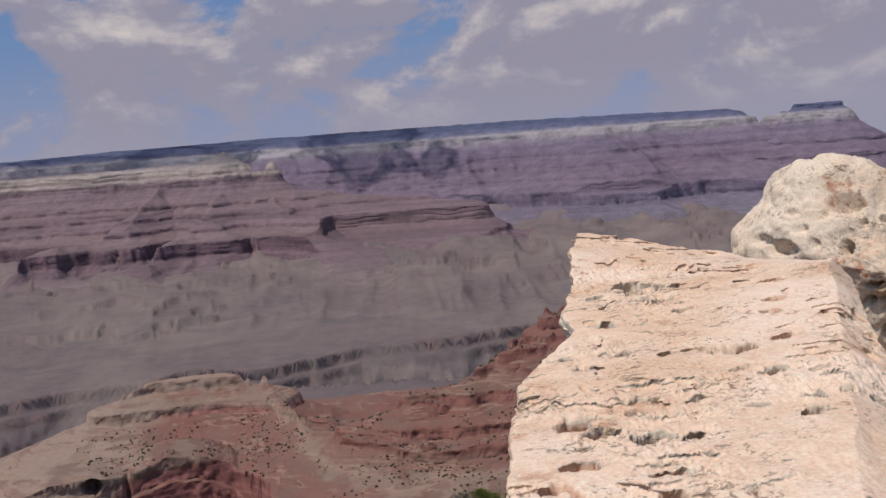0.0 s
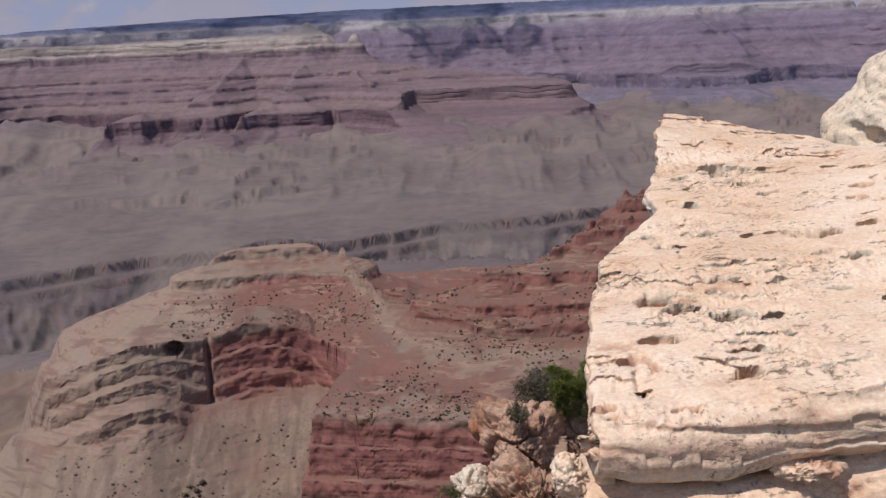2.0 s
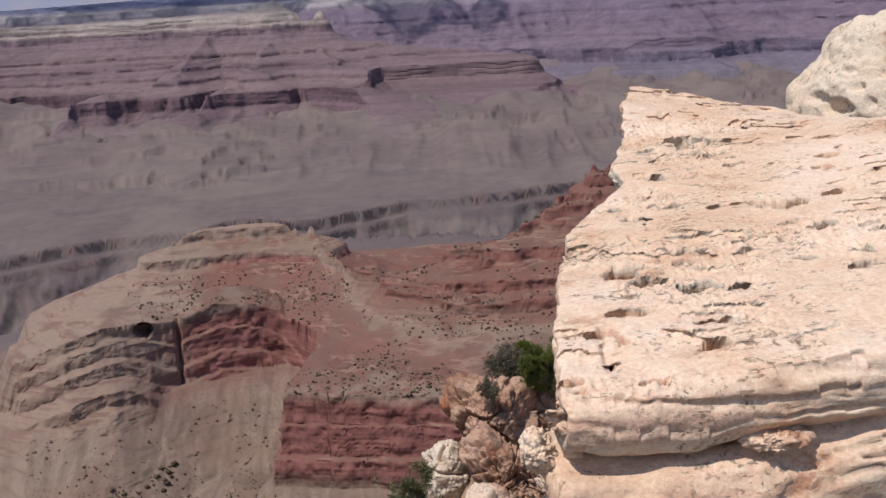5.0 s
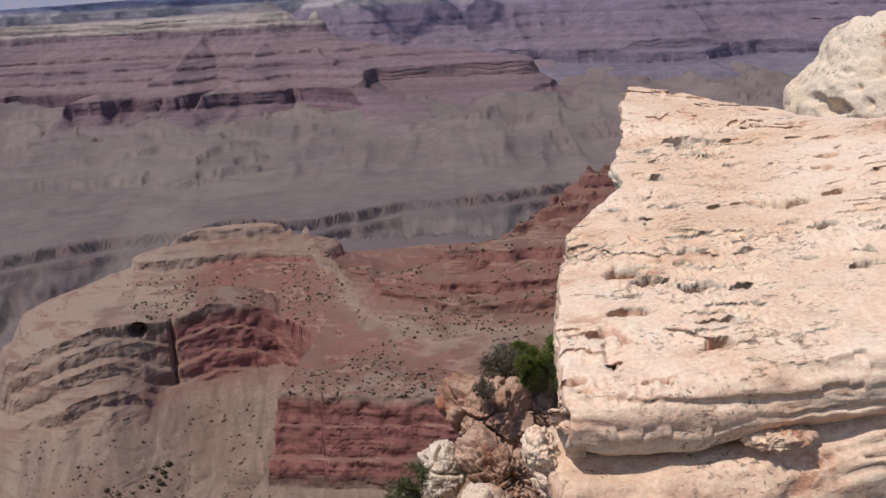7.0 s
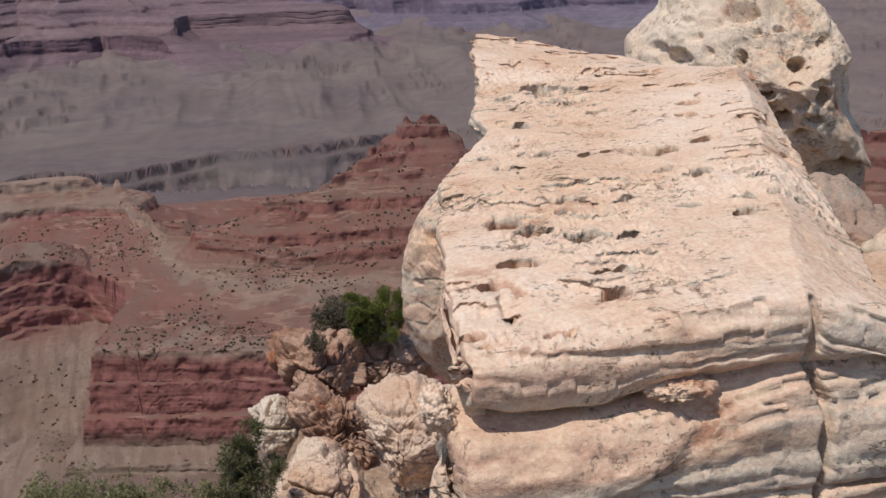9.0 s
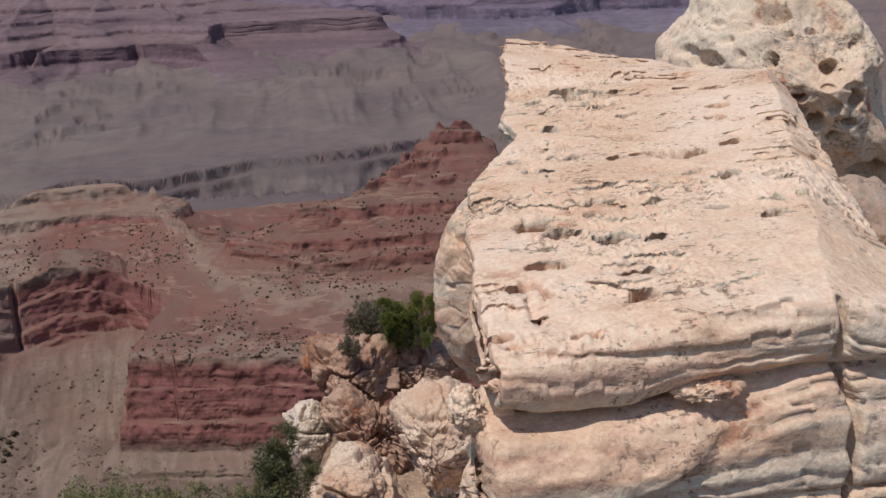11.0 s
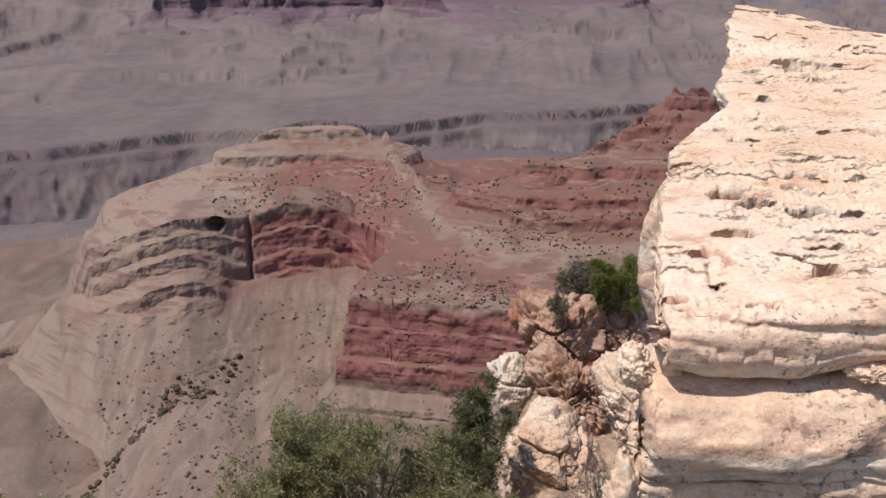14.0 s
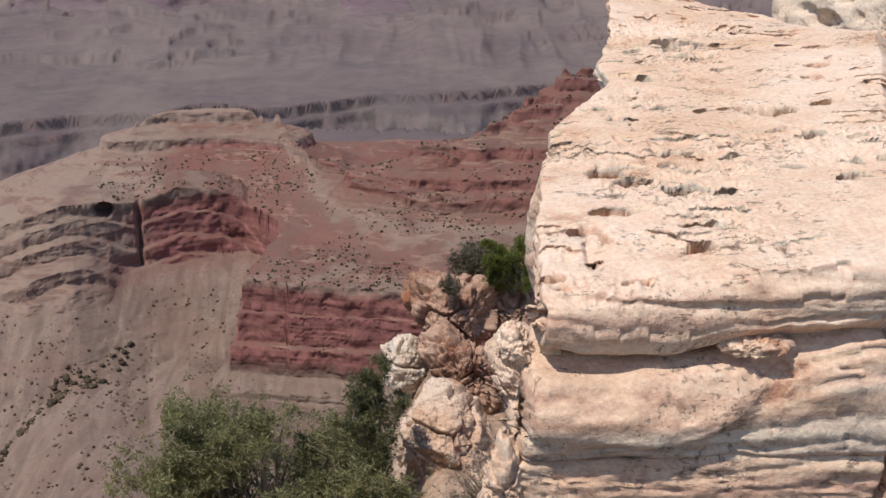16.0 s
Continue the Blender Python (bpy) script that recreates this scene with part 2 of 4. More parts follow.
def ground_height(x, y):
    r = np.hypot(x, y)
    az = np.degrees(np.arctan2(x, y))
    # bench lands beyond the gorge, cut by shallow draws with low ledges
    tonto = np.interp(r, [0, 1500, 2100, 2600, 3200, 4000, 4600, 4950], [-345, -342, -330, -312, -281, -235, -170, -120])
    spur = ridged(x / 150 + 0.4 * fbm(x / 300, y / 300, 0, 2, 19), y / 900, 3, 11) - 0.66      # spurs that run down to the gorge
    swell = ridged(x / 420 + 3, y / 520, 4, 12) - 0.62
    tonto = tonto + spur * np.interp(r, [1500, 2120, 2450, 3100], [4, 10, 62, 84]) + swell * np.interp(r, [2100, 2600], [0, 46])
    step = 20.0
    q = (tonto + 7 * fbm(x / 110, y / 110, 0, 3, 17)) / step
    b = q - np.floor(q)
    ledged = (np.floor(q) + np.interp(b, [0, 0.62, 0.66, 1], [0, 0.34, 0.88, 1])) * step
    tonto = tonto + (ledged - q * step) * smooth(-0.12, 0.10, fbm(x / 170, y / 230, 2, 3, 18)) * smooth(2150, 2350, r)
    # inner gorge
    gf, gn = gorge_far(x, y), gorge_near(x, y)
    wall = ridged(x / 95, y / 120, 4, 21)
    u = np.maximum(gf - r, 0)
    v = np.maximum(r - gn, 0)
    dfar = np.interp(u, [0, 6.0, 24, 29, 74, 150, 230], [0, 18, 22, 33, 62, 108, 120])
    dfar = dfar + (0.66 - wall) * 50 * smooth(14, 80, u) + 14 * fbm(x / 22, y / 40, 0, 3, 23) * smooth(14, 60, u)
    dnear = np.interp(v, [0, 4, 10, 60, 160], [0, 10, 22, 60, 118])
    z = tonto - np.where((u > 0) & (v > 0), np.maximum(np.minimum(dfar, dnear), 0), 0)
    # side valley under the red ridge, with its dry wash
    wash = wash_range(az)
    dw = np.abs(r - wash)
    valley = -322 + np.where(r < wash, 0.22, 0.10) * dw + 9 * (ridged(x / 110, y / 80, 4, 31) - 0.6) * smooth(4, 60, dw)
    near_mix = smooth(1500, 1150, r)
    z = z * (1 - near_mix) + np.minimum(valley, -290 + 4 * fbm(x / 40, y / 40, 0, 3, 8)) * near_mix
    # the cliff that the camera stands on
    slope = np.interp(r, [0, 26, 34, 60, 120, 260, 480, 900], [-13, -20, -44, -76, -122, -222, -320, -430])
    slope = slope + np.interp(r, [20, 60, 300], [0.5, 5, 10]) * fbm(x / 24, y / 24, 0, 4, 9)
    z = np.where(r < 520, np.maximum(slope, z), z)
    # ledge below the lookout, and the rim behind the camera
    ledge = -6.9 - 0.06 * (y - 12) - 1.7 * smooth(0.6, -0.6, x) - 2.3 * np.maximum(-1.2 - x, 0) + 0.25 * fbm(x * 0.8, y * 0.8, 0, 4, 12)
    ledge = np.maximum(ledge, -16.0 + 0.2 * fbm(x, y, 0, 3, 16))
    edge = smooth(-6.8, -5.8, x) * smooth(22, 18.2, y + 0.8 * fbm(x / 2, y / 2, 0, 3, 13)) * smooth(2.5, 4.0, y)
    z = np.where(r < 40, np.where(edge > 0.02, z * (1 - edge) + ledge * edge, z), z)
    rim = smooth(1.6, 0.7, y + 0.25 * fbm(x / 1.5, y / 1.5, 0, 3, 14))
    back = -1.68 + 0.06 * fbm(x / 1.3, y / 1.3, 0, 4, 15)
    return z * (1 - rim) + back * rim


NEAR_D = [0, 4, 20, 22, 38, 40, 58, 60, 84, 86, 112, 150, 400]
NEAR_Z = [-122, -133, -141, -150, -157, -165, -171, -179, -187, -195, -205, -218, -300]
RIDGE = [
    [polar(-17.6, -14.5, 866), polar(-16.4, -13.7, 890), polar(-14.5, -12.6, 930),
     polar(-12.5, -11.0, 975), polar(-11.9, -10.4, 985), polar(-10.2, -9.7, 1000), polar(-7.2, -9.75, 1000), polar(-5.1, -10.35, 985),
     polar(-4.7, -11.5, 945), polar(-3.4, -12.3, 880), polar(-1.7, -12.5, 845), polar(0.6, -11.9, 840), polar(1.9, -11.45, 838), polar(4.0, -11.0, 850),
     polar(5.6, -10.4, 868), polar(6.5, -9.4, 878), polar(7.6, -9.0, 890), polar(8.3, -8.1, 900), polar(9.8, -8.1, 905), polar(10.6, -9.1, 910),
     polar(16, -9.2, 915), polar(24, -9.0, 925), polar(33, -8.7, 935)],
    [polar(22, -13, 740), polar(24, -9.6, 900)],
]
# hard beds that stand out of the slope above the lower cliff: ends, thickness
BEDS = [(polar(-1.75, -12.55, 830), polar(0.3, -13.1, 812), polar(2.3, -13.75, 800), 7.5), (polar(-1.5, -13.0, 818), polar(0.4, -13.5, 802), polar(2.2, -14.1, 792), 6.0),
        (polar(4.0, -12.0, 842), polar(6.0, -12.1, 842), polar(10.0, -11.6, 850), 6.0), (polar(2.4, -14.0, 790), polar(4.0, -13.9, 786), polar(10.0, -13.4, 790), 9.0),
        (polar(1.7, -11.3, 836), polar(2.3, -11.4, 836), polar(3.0, -11.9, 832), 7.0), (polar(3.5, -11.6, 838), polar(3.9, -11.5, 838), polar(4.3, -11.6, 838), 7.0),
        (polar(6.2, -9.7, 868), polar(7.0, -9.45, 872), polar(7.8, -9.4, 874), 8.0), (polar(8.2, -8.15, 893), polar(9.0, -8.1, 893), polar(9.9, -8.2, 893), 9.0)]
RED_D = [0, 1.5, 4, 5.5, 9, 10.5, 14, 16, 22, 24, 60]
RED_DROP = [0, 15, 17, 31, 33, 44, 46, 52, 55, 58, 90]
NOSE_D = [0, 1.5, 5.5, 6.5, 11.5, 12.5, 17.5, 23, 24, 28, 60]
NOSE_DROP = [0, 7, 10, 18, 22, 30, 33, 37, 46, 49, 90]
LOW_D = [0, 1.2, 3, 4.5, 8, 9.5, 12, 15, 20, 22, 60]
LOW_DROP = [0, 17, 18.5, 36, 38, 54, 56, 58, 61, 67, 96]


def ridge_height(x, y):
    r, az = np.hypot(x, y), np.degrees(np.arctan2(x, y))
    rough = 4.0 * fbm(x / 34, y / 34, 0, 3, 41) + 2.2 * fbm(x / 9, y / 9, 0, 3, 42) + 6 * (0.64 - ridged(x / 26, y / 60, 2, 43))
    # slopes under the crest
    top = spine_height(x, y, RIDGE, NEAR_D, NEAR_Z, 1.3 * rough + 8 * fbm(x / 90, y / 90, 0, 2, 45))
    top = top - 75 * smooth(-18.2, -20.8, az)          # the ridge ends in a rounded nose
    for *pts, thick in BEDS:
        for (ax, ay, za), (bx, by, zb) in zip(pts, pts[1:]):
            ux, uy = bx - ax, by - ay
            t = np.clip(((x - ax) * ux + (y - ay) * uy) / (ux * ux + uy * uy), 0, 1)
            d = np.hypot(x - ax - t * ux, y - ay - t * uy) + 0.5 * rough
            top = np.maximum(top, za + (zb - za) * t - np.interp(d, [0, 5, 6, 10, 40], [0, 0.6, thick, thick + 3, 40]) - np.maximum(d - 40, 0))
    # upper rim: the rounded tan nose and the arched red cliff beside it
    r1 = np.interp(az, [-24, -20.7, -20.0, -19.3, -17.2, -15, -13.5, -11.6, -10, -8.1, -7.0, -6.3, -5.6, -5.2, -4, 40],
                   [850, 845, 838, 826, 810, 816, 827, 842, 850, 858, 860, 847, 824, 802, 760, 700])
    foot = np.minimum(r1, 850)
    notch = 7 * np.exp(-((az + 11.9) / 0.12) ** 2)
    z1 = np.interp(az, [-24, -20.8, -20.0, -19.4, -17, -15.4, -13.5, -12, -10, -8.1, -7.0, -6.3, -5.2, -4], [-290, -278, -240, -218, -204, -199, -200, -205, -198, -203, -212, -224, -242, -262])
    d1 = r1 - r + rough * np.interp(az, [-13, -11.5], [0.8, 0.5])
    dt = foot - r + 0.5 * rough
    talus = np.interp(az, [-24, -21.0, -19.6], [-310, -257, -248]) - 0.58 * np.maximum(dt - 14, 0) - 0.6 * np.maximum(-dt - 6, 0)
    d1 = d1 + notch
    nose = smooth(-11.9, -15.0, az)
    drop = np.interp(d1, RED_D, RED_DROP) * (1 - nose) + np.interp(d1 + 2 * fbm(x / 14, y / 14, 0, 3, 46), NOSE_D, NOSE_DROP) * nose
    gully = 7 * (ridged(x / 30 + 0.3 * fbm(x / 60, y / 60, 0, 2, 47), y / 150, 3, 49) - 0.62) * smooth(6, 40, dt)
    shelf = 2.2 * smooth(0.05, 0.3, fbm(x / 28, y / 28, 0, 3, 48)) * (np.abs((dt / 17) % 1 - 0.5) * 2 - 0.5)
    out1 = np.maximum(z1 - drop, talus + gully + shelf * smooth(20, 40, dt))
    bench1 = z1 + np.interp(r - r1, [0, 40, 90, 220], [0, 4, -12, -90])
    # lower cliff with a flat bench on top, whose near corner hides its other side
    r2 = np.interp(az, [-8, -4, 0.8, 8, 40], [704, 690, 673, 668, 690])
    side = np.radians(np.interp(r, [690, 705, 800, 870], [-7.3, -7.2, -5.2, -4.6]) - az) * r
    d2 = np.maximum(r2 - r + 0.45 * rough, side + 0.3 * rough)
    bench2 = -222.5 + 0.05 * (r - 690) + 0.6 * rough * smooth(0, 30, -d2)
    out2 = -223 - np.interp(d2, LOW_D, LOW_DROP) + 0.5 * gully * smooth(20, 40, d2)
    top = np.maximum(np.maximum(top, np.where(d1 < 0, bench1, -400)), np.where(d2 < 0, bench2, -400))
    z = np.where((d1 < 0) | (d2 < 0), top, np.maximum(out1, out2))
    return z + 0.5 * fbm(x / 6, y / 6, 0, 4, 44)


TEMPLE_D = [0, 30, 60, 68, 80, 86, 120, 180, 184, 240, 245, 300, 306, 380, 386, 430, 640, 900]
TEMPLE_Z = [40, 12, -4, -30, -34, -62, -84, -112, -122, -142, -152, -172, -182, -206, -242, -266, -318, -350]
TEMPLE = [
    [polar(-26, 0.1, 4250), polar(-16, 0.02, 4150), polar(-13.3, 0.05, 4050), polar(-9.2, 0.12, 3950), polar(-7.5, 0.14, 3900),
     polar(-6.2, 0.58, 3850), polar(-5.4, 0.05, 3820), polar(-4.8, -0.5, 3800), polar(-4.4, -0.35, 3790), polar(-4.05, -0.02, 3780), polar(-3.8, -0.5, 3770)],
    [polar(-4.0, -0.9, 3780), polar(-3.2, -1.6, 3720), polar(-1.0, -2.3, 3640), polar(3.0, -2.75, 3560), polar(5.2, -3.1, 3500)],
    [polar(-9.2, -0.6, 3900), polar(-11, -2.2, 3500), polar(-15.5, -3.1, 3350), polar(-17.2, -4.3, 3150)],
    [polar(-6.2, -0.8, 3800), polar(-7.6, -2.4, 3450), polar(-9.5, -3.4, 3300)],
    [polar(-4.2, -1.5, 3700), polar(-3.4, -2.8, 3400), polar(-2.2, -3.6, 3230)],
]


def temple_height(x, y):
    z = spine_height(x, y, TEMPLE, TEMPLE_D, TEMPLE_Z, 0)
    bays = 330 * fbm(x / 300, y / 700, 0, 3, 51) + 140 * (0.60 - ridged(x / 190, y / 520, 3, 52))
    small = 30 * fbm(x / 90, y / 90, 0, 3, 55) + 10 * fbm(x / 30, y / 30, 0, 3, 53)
    z1 = spine_height(x, y, TEMPLE, TEMPLE_D, TEMPLE_Z, bays * smooth(-70, -190, z) + small * smooth(20, -40, z))
    z = np.minimum(z1, z + 34 * smooth(-60, -120, z) + 4)
    return z + 2.0 * fbm(x / 30, y / 30, 0, 4, 54)


RIM_D = [0, 60, 130, 150, 175, 186, 260, 330, 336, 420, 430, 520, 528, 640, 655, 760, 1000]
RIM_Z = [92, 74, 60, 40, 34, 10, -18, -45, -56, -84, -96, -124, -134, -165, -212, -226, -262]
RIM = [
    [polar(-32, 0.9, 4900), polar(-20, 0.55, 4890), polar(-12, 0.92, 4860), polar(-5, 1.05, 4840), polar(0, 1.07, 4820),
     polar(8, 1.06, 4760), polar(13, 0.98, 4720), polar(17.0, 0.88, 4700)],
    [polar(17.0, 0.88, 4700), polar(17.7, 0.5, 4700), polar(18.4, 0.25, 4700), polar(19.6, 0.5, 4700)],
    [polar(9, 0.9, 4700), polar(11, 0.0, 4350), polar(13.5, -1.6, 4150)],
    [polar(19.6, 0.2, 4700), polar(24, -0.6, 4700), polar(34, -0.9, 4700)],
]


def rim_height(x, y):
    warp = 190 * fbm(x / 280, y / 600, 0, 4, 61) + 150 * (0.6 - ridged(x / 170, y / 460, 4, 62)) + 12 * fbm(x / 35, y / 35, 0, 3, 63)
    z = spine_height(x, y, RIM, RIM_D, RIM_Z, 0)
    flat_top = smooth(30, 110, 95 - z + 0 * x)
    z = np.minimum(spine_height(x, y, RIM, RIM_D, RIM_Z, warp * flat_top * 0.9), z + 40)
    return z + 2.0 * fbm(x / 30, y / 30, 0, 4, 64)


MESA = [[polar(20.2, 0.83, 4560), polar(22.0, 0.72, 4560)]]
MESA_D = [0, 26, 30, 60, 80, 90, 130, 190, 196, 300, 310, 420]
MESA_Z = [72, 66, 50, 34, 8, -6, -28, -60, -74, -110, -130, -190]


def mesa_height(x, y):
    warp = 30 * fbm(x / 120, y / 120, 0, 4, 71) + 16 * (0.6 - ridged(x / 70, y / 70, 3, 72))
    d = spine_height(x, y, MESA, MESA_D, MESA_Z, 0)
    return spine_height(x, y, MESA, MESA_D, MESA_Z, warp * smooth(70, 40, d)) + 1.5 * fbm(x / 25, y / 25, 0, 3, 73)


# colours of the layers, from low to high
near_stops = [(0.0, srgb(128, 111, 97)), (0.33, srgb(128, 110, 97)), (0.36, srgb(122, 92, 84)), (0.38, srgb(132, 90, 84)), (0.46, srgb(138, 95, 88)), (0.50, srgb(131, 89, 84)),
              (0.57, srgb(136, 93, 86)), (0.60, srgb(138, 118, 105)), (0.63, srgb(135, 110, 97)), (0.67, srgb(128, 89, 80)), (0.76, srgb(124, 85, 77)),
              (0.78, srgb(130, 104, 91)), (0.80, srgb(121, 84, 77)), (1.0, srgb(116, 79, 72))]


def near_patch(n, col):
    x, y, z = n.axis(0), n.axis(1), n.axis(2)
    # the outer end of the ridge and the knoll's crown are bleached tan
    edge = n.math("ADD", x, n.math("MULTIPLY", n.noise(0.03, 5), 60.0))
    pale = n.span(edge, -135.0, -160.0)
    crown = n.math("MULTIPLY", n.span(y, 935.0, 955.0), n.span(n.math("ADD", z, n.math("MULTIPLY", n.noise(0.04, 4), 22.0)), -170.0, -164.0))
    pale = n.math("MAXIMUM", pale, crown)
    tan = n.mix(n.noise(0.2, 4), srgb(134, 117, 105), srgb(160, 141, 125))
    tan = n.mix(n.ramp(n.noise(1.0, 3, 0.6, n.scaled(0.02, 0.02, 0.25)), [(0.40, flat(0.6)), (0.5, flat(0))]), tan, srgb(112, 84, 78))
    col = n.mix(n.math("MULTIPLY", pale, 0.85), col, tan)
    up = n.axis(2, n.geo.outputs["Normal"])
    gentle = n.span(up, 0.5, 0.8)
    soil = n.mix(n.ramp(n.noise(0.045, 7, 0.7, None, 0.5), [(0.42, flat(0)), (0.6, flat(1))]), srgb(114, 91, 81), srgb(121, 85, 76))
    soil = n.mix(n.math("MULTIPLY", pale, 0.7), soil, tan)
    # grey stones along the brow of the cliffs
    brow = n.ramp(n.span(n.math("ADD", n.math("ADD", z, n.math("MULTIPLY", n.math("SUBTRACT", 850.0, y), 0.13)), n.math("MULTIPLY", n.noise(0.06, 4), 12.0)), -196.3, -189.5),
                  [(0.0, flat(0)), (0.2, flat(0.55)), (0.5, flat(0.5)), (0.75, flat(0))])
    soil = n.mix(brow, soil, n.mix(n.noise(0.4, 4), srgb(126, 110, 98), srgb(152, 134, 118)))
    # beds that crop out along the slope: pale upper edges, dark risers
    crop = n.noise(1.0, 4, 0.6, n.scaled(0.02, 0.02, 0.22))
    patchy = n.ramp(n.noise(0.05, 4), [(0.42, flat(0)), (0.54, flat(0.8))])
    soil = n.mix(n.math("MULTIPLY", n.ramp(crop, [(0.52, flat(0)), (0.56, flat(1)), (0.60, flat(0))]), patchy), soil, srgb(150, 124, 108))
    soil = n.mix(n.math("MULTIPLY", n.ramp(crop, [(0.58, flat(0)), (0.61, flat(0.8)), (0.66, flat(0))]), patchy), soil, srgb(98, 62, 55))
    # pale scree below the cliffs, with stone stripes that run downhill
    stripes = n.noise(1.0, 5, 0.6, n.scaled(0.12, 0.025, 0.02), 0.6)
    scree = n.mix(n.ramp(stripes, [(0.40, flat(0)), (0.58, flat(1))]), srgb(110, 94, 85), srgb(138, 119, 107))
    scree = n.mix(n.ramp(n.noise(0.5, 5, 0.8), [(0.5, flat(0)), (0.68, flat(1))]), scree, srgb(102, 86, 72))
    scree = n.mix(n.ramp(n.noise(0.02, 4, 0.6), [(0.45, flat(0)), (0.6, flat(0.6))]), scree, srgb(128, 104, 92))
    low = n.math("ADD", z, n.math("MULTIPLY", n.math("SUBTRACT", 850.0, y), 0.13))
    soil = n.mix(n.span(low, -240.0, -249.0), soil, scree)
    return n.mix(n.math("MULTIPLY", gentle, 0.85), col, soil)


mat_ridge = strata_material("red_bed_rock", -322, -122, near_stops, 0.6, 7, 0.30, near_patch, 0.6, 0.13)


def ground_patch(n, col):
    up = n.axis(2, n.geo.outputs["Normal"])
    # darker rock by steepness, with the shade on cliffs and ledges painted in
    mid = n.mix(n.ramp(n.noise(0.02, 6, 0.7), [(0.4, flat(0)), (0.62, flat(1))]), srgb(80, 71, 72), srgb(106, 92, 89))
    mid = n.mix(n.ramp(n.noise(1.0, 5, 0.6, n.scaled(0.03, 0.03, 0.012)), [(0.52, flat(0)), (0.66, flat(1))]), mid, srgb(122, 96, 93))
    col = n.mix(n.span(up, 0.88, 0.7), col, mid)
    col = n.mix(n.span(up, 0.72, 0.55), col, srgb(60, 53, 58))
    # pale washes and brushy draws
    col = n.mix(n.ramp(n.noise(0.0035, 7, 0.62, None, 0.8), [(0.46, flat(0)), (0.62, flat(0.6))]), col, srgb(128, 115, 108))
    return n.mix(n.ramp(n.noise(0.008, 8, 0.72, None, 0.6), [(0.5, flat(0)), (0.64, flat(0.6))]), col, srgb(94, 87, 88))


# bench colours are greyed and blued to carry the distance haze
ground_haze_stops = [(0.0, srgb(98, 85, 90)), (0.33, srgb(102, 90, 90)), (0.40, srgb(112, 99, 97)), (0.6, srgb(116, 102, 99)),
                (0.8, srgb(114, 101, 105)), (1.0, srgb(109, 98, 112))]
mat_ground = strata_material("haze_tinted_bench_land", -460, -120, ground_haze_stops, 0.12, 20, 0.05, ground_patch, 0.12, 0.0, 0.5)


def slope_material():
    """Tan and grey hillside scree with stone stripes and a brushy wash."""
    n = Nodes("tan_hillside_scree", 0.95, 0.05)
    stripes = n.noise(1.0, 6, 0.62, n.scaled(0.035, 0.014, 0.02), 0.8)
    col = n.ramp(stripes, [(0.36, srgb(106, 91, 83)), (0.5, srgb(124, 107, 97)), (0.62, srgb(138, 119, 106))])
    col = n.mix(n.ramp(n.noise(0.016, 5, 0.6), [(0.4, flat(0)), (0.6, flat(0.6))]), col, srgb(124, 98, 86))
    col = n.mix(n.ramp(n.noise(0.3, 6, 0.8), [(0.52, flat(0)), (0.7, flat(0.7))]), col, srgb(100, 88, 78))
    n.bump(n.noise(0.2, 6, 0.75), 0.8, 2.0)
    return n.done(col)


mat_slope = slope_material()


def gravel_material():
    n = Nodes("pale_limestone_gravel", 0.95, 0.1)
    col = n.ramp(n.noise(1.2, 6, 0.7), [(0.3, srgb(170, 140, 118)), (0.5, srgb(204, 176, 150)), (0.7, srgb(220, 200, 178))])
    col = n.mix(0.5, col, n.ramp(n.voronoi(9), [(0.0, flat(0.7)), (0.6, flat(0.3))]), "OVERLAY")
    n.bump(n.noise(14, 5, 0.75), 0.9, 0.06)
    return n.done(col)


mat_gravel = gravel_material()


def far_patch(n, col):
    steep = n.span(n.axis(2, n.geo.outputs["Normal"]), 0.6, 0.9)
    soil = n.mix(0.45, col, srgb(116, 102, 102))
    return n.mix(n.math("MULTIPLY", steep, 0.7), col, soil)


# butte layers muted towards mauve: haze painted into the rock colours
temple_haze_stops = [(0.0, srgb(122, 109, 106)), (0.17, srgb(120, 106, 104)), (0.23, srgb(106, 86, 92)), (0.35, srgb(108, 87, 92)),
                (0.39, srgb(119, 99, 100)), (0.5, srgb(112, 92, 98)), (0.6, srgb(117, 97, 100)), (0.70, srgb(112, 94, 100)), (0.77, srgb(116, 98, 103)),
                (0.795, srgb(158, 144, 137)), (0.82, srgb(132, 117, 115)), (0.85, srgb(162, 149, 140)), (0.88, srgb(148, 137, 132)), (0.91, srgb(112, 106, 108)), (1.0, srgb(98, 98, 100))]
mat_temple = strata_material("haze_muted_red_and_pale_rock", -350, 45, temple_haze_stops, 0.12, 14, 0.07, far_patch, 0.45)
# distance haze is put into the rim's colours as a purple-grey tint
rim_haze_stops = [(0.0, srgb(116, 108, 116)), (0.15, srgb(106, 96, 110)), (0.3, srgb(112, 98, 109)), (0.45, srgb(109, 95, 107)), (0.7, srgb(108, 96, 111)),
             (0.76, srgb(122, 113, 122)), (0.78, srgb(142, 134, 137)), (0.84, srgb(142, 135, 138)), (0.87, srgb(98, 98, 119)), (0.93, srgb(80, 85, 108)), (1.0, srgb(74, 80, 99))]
mat_rim = strata_material("haze_tinted_layered_cliffs", -260, 92, rim_haze_stops, 0.08, 16, 0.06, None, 0.22)

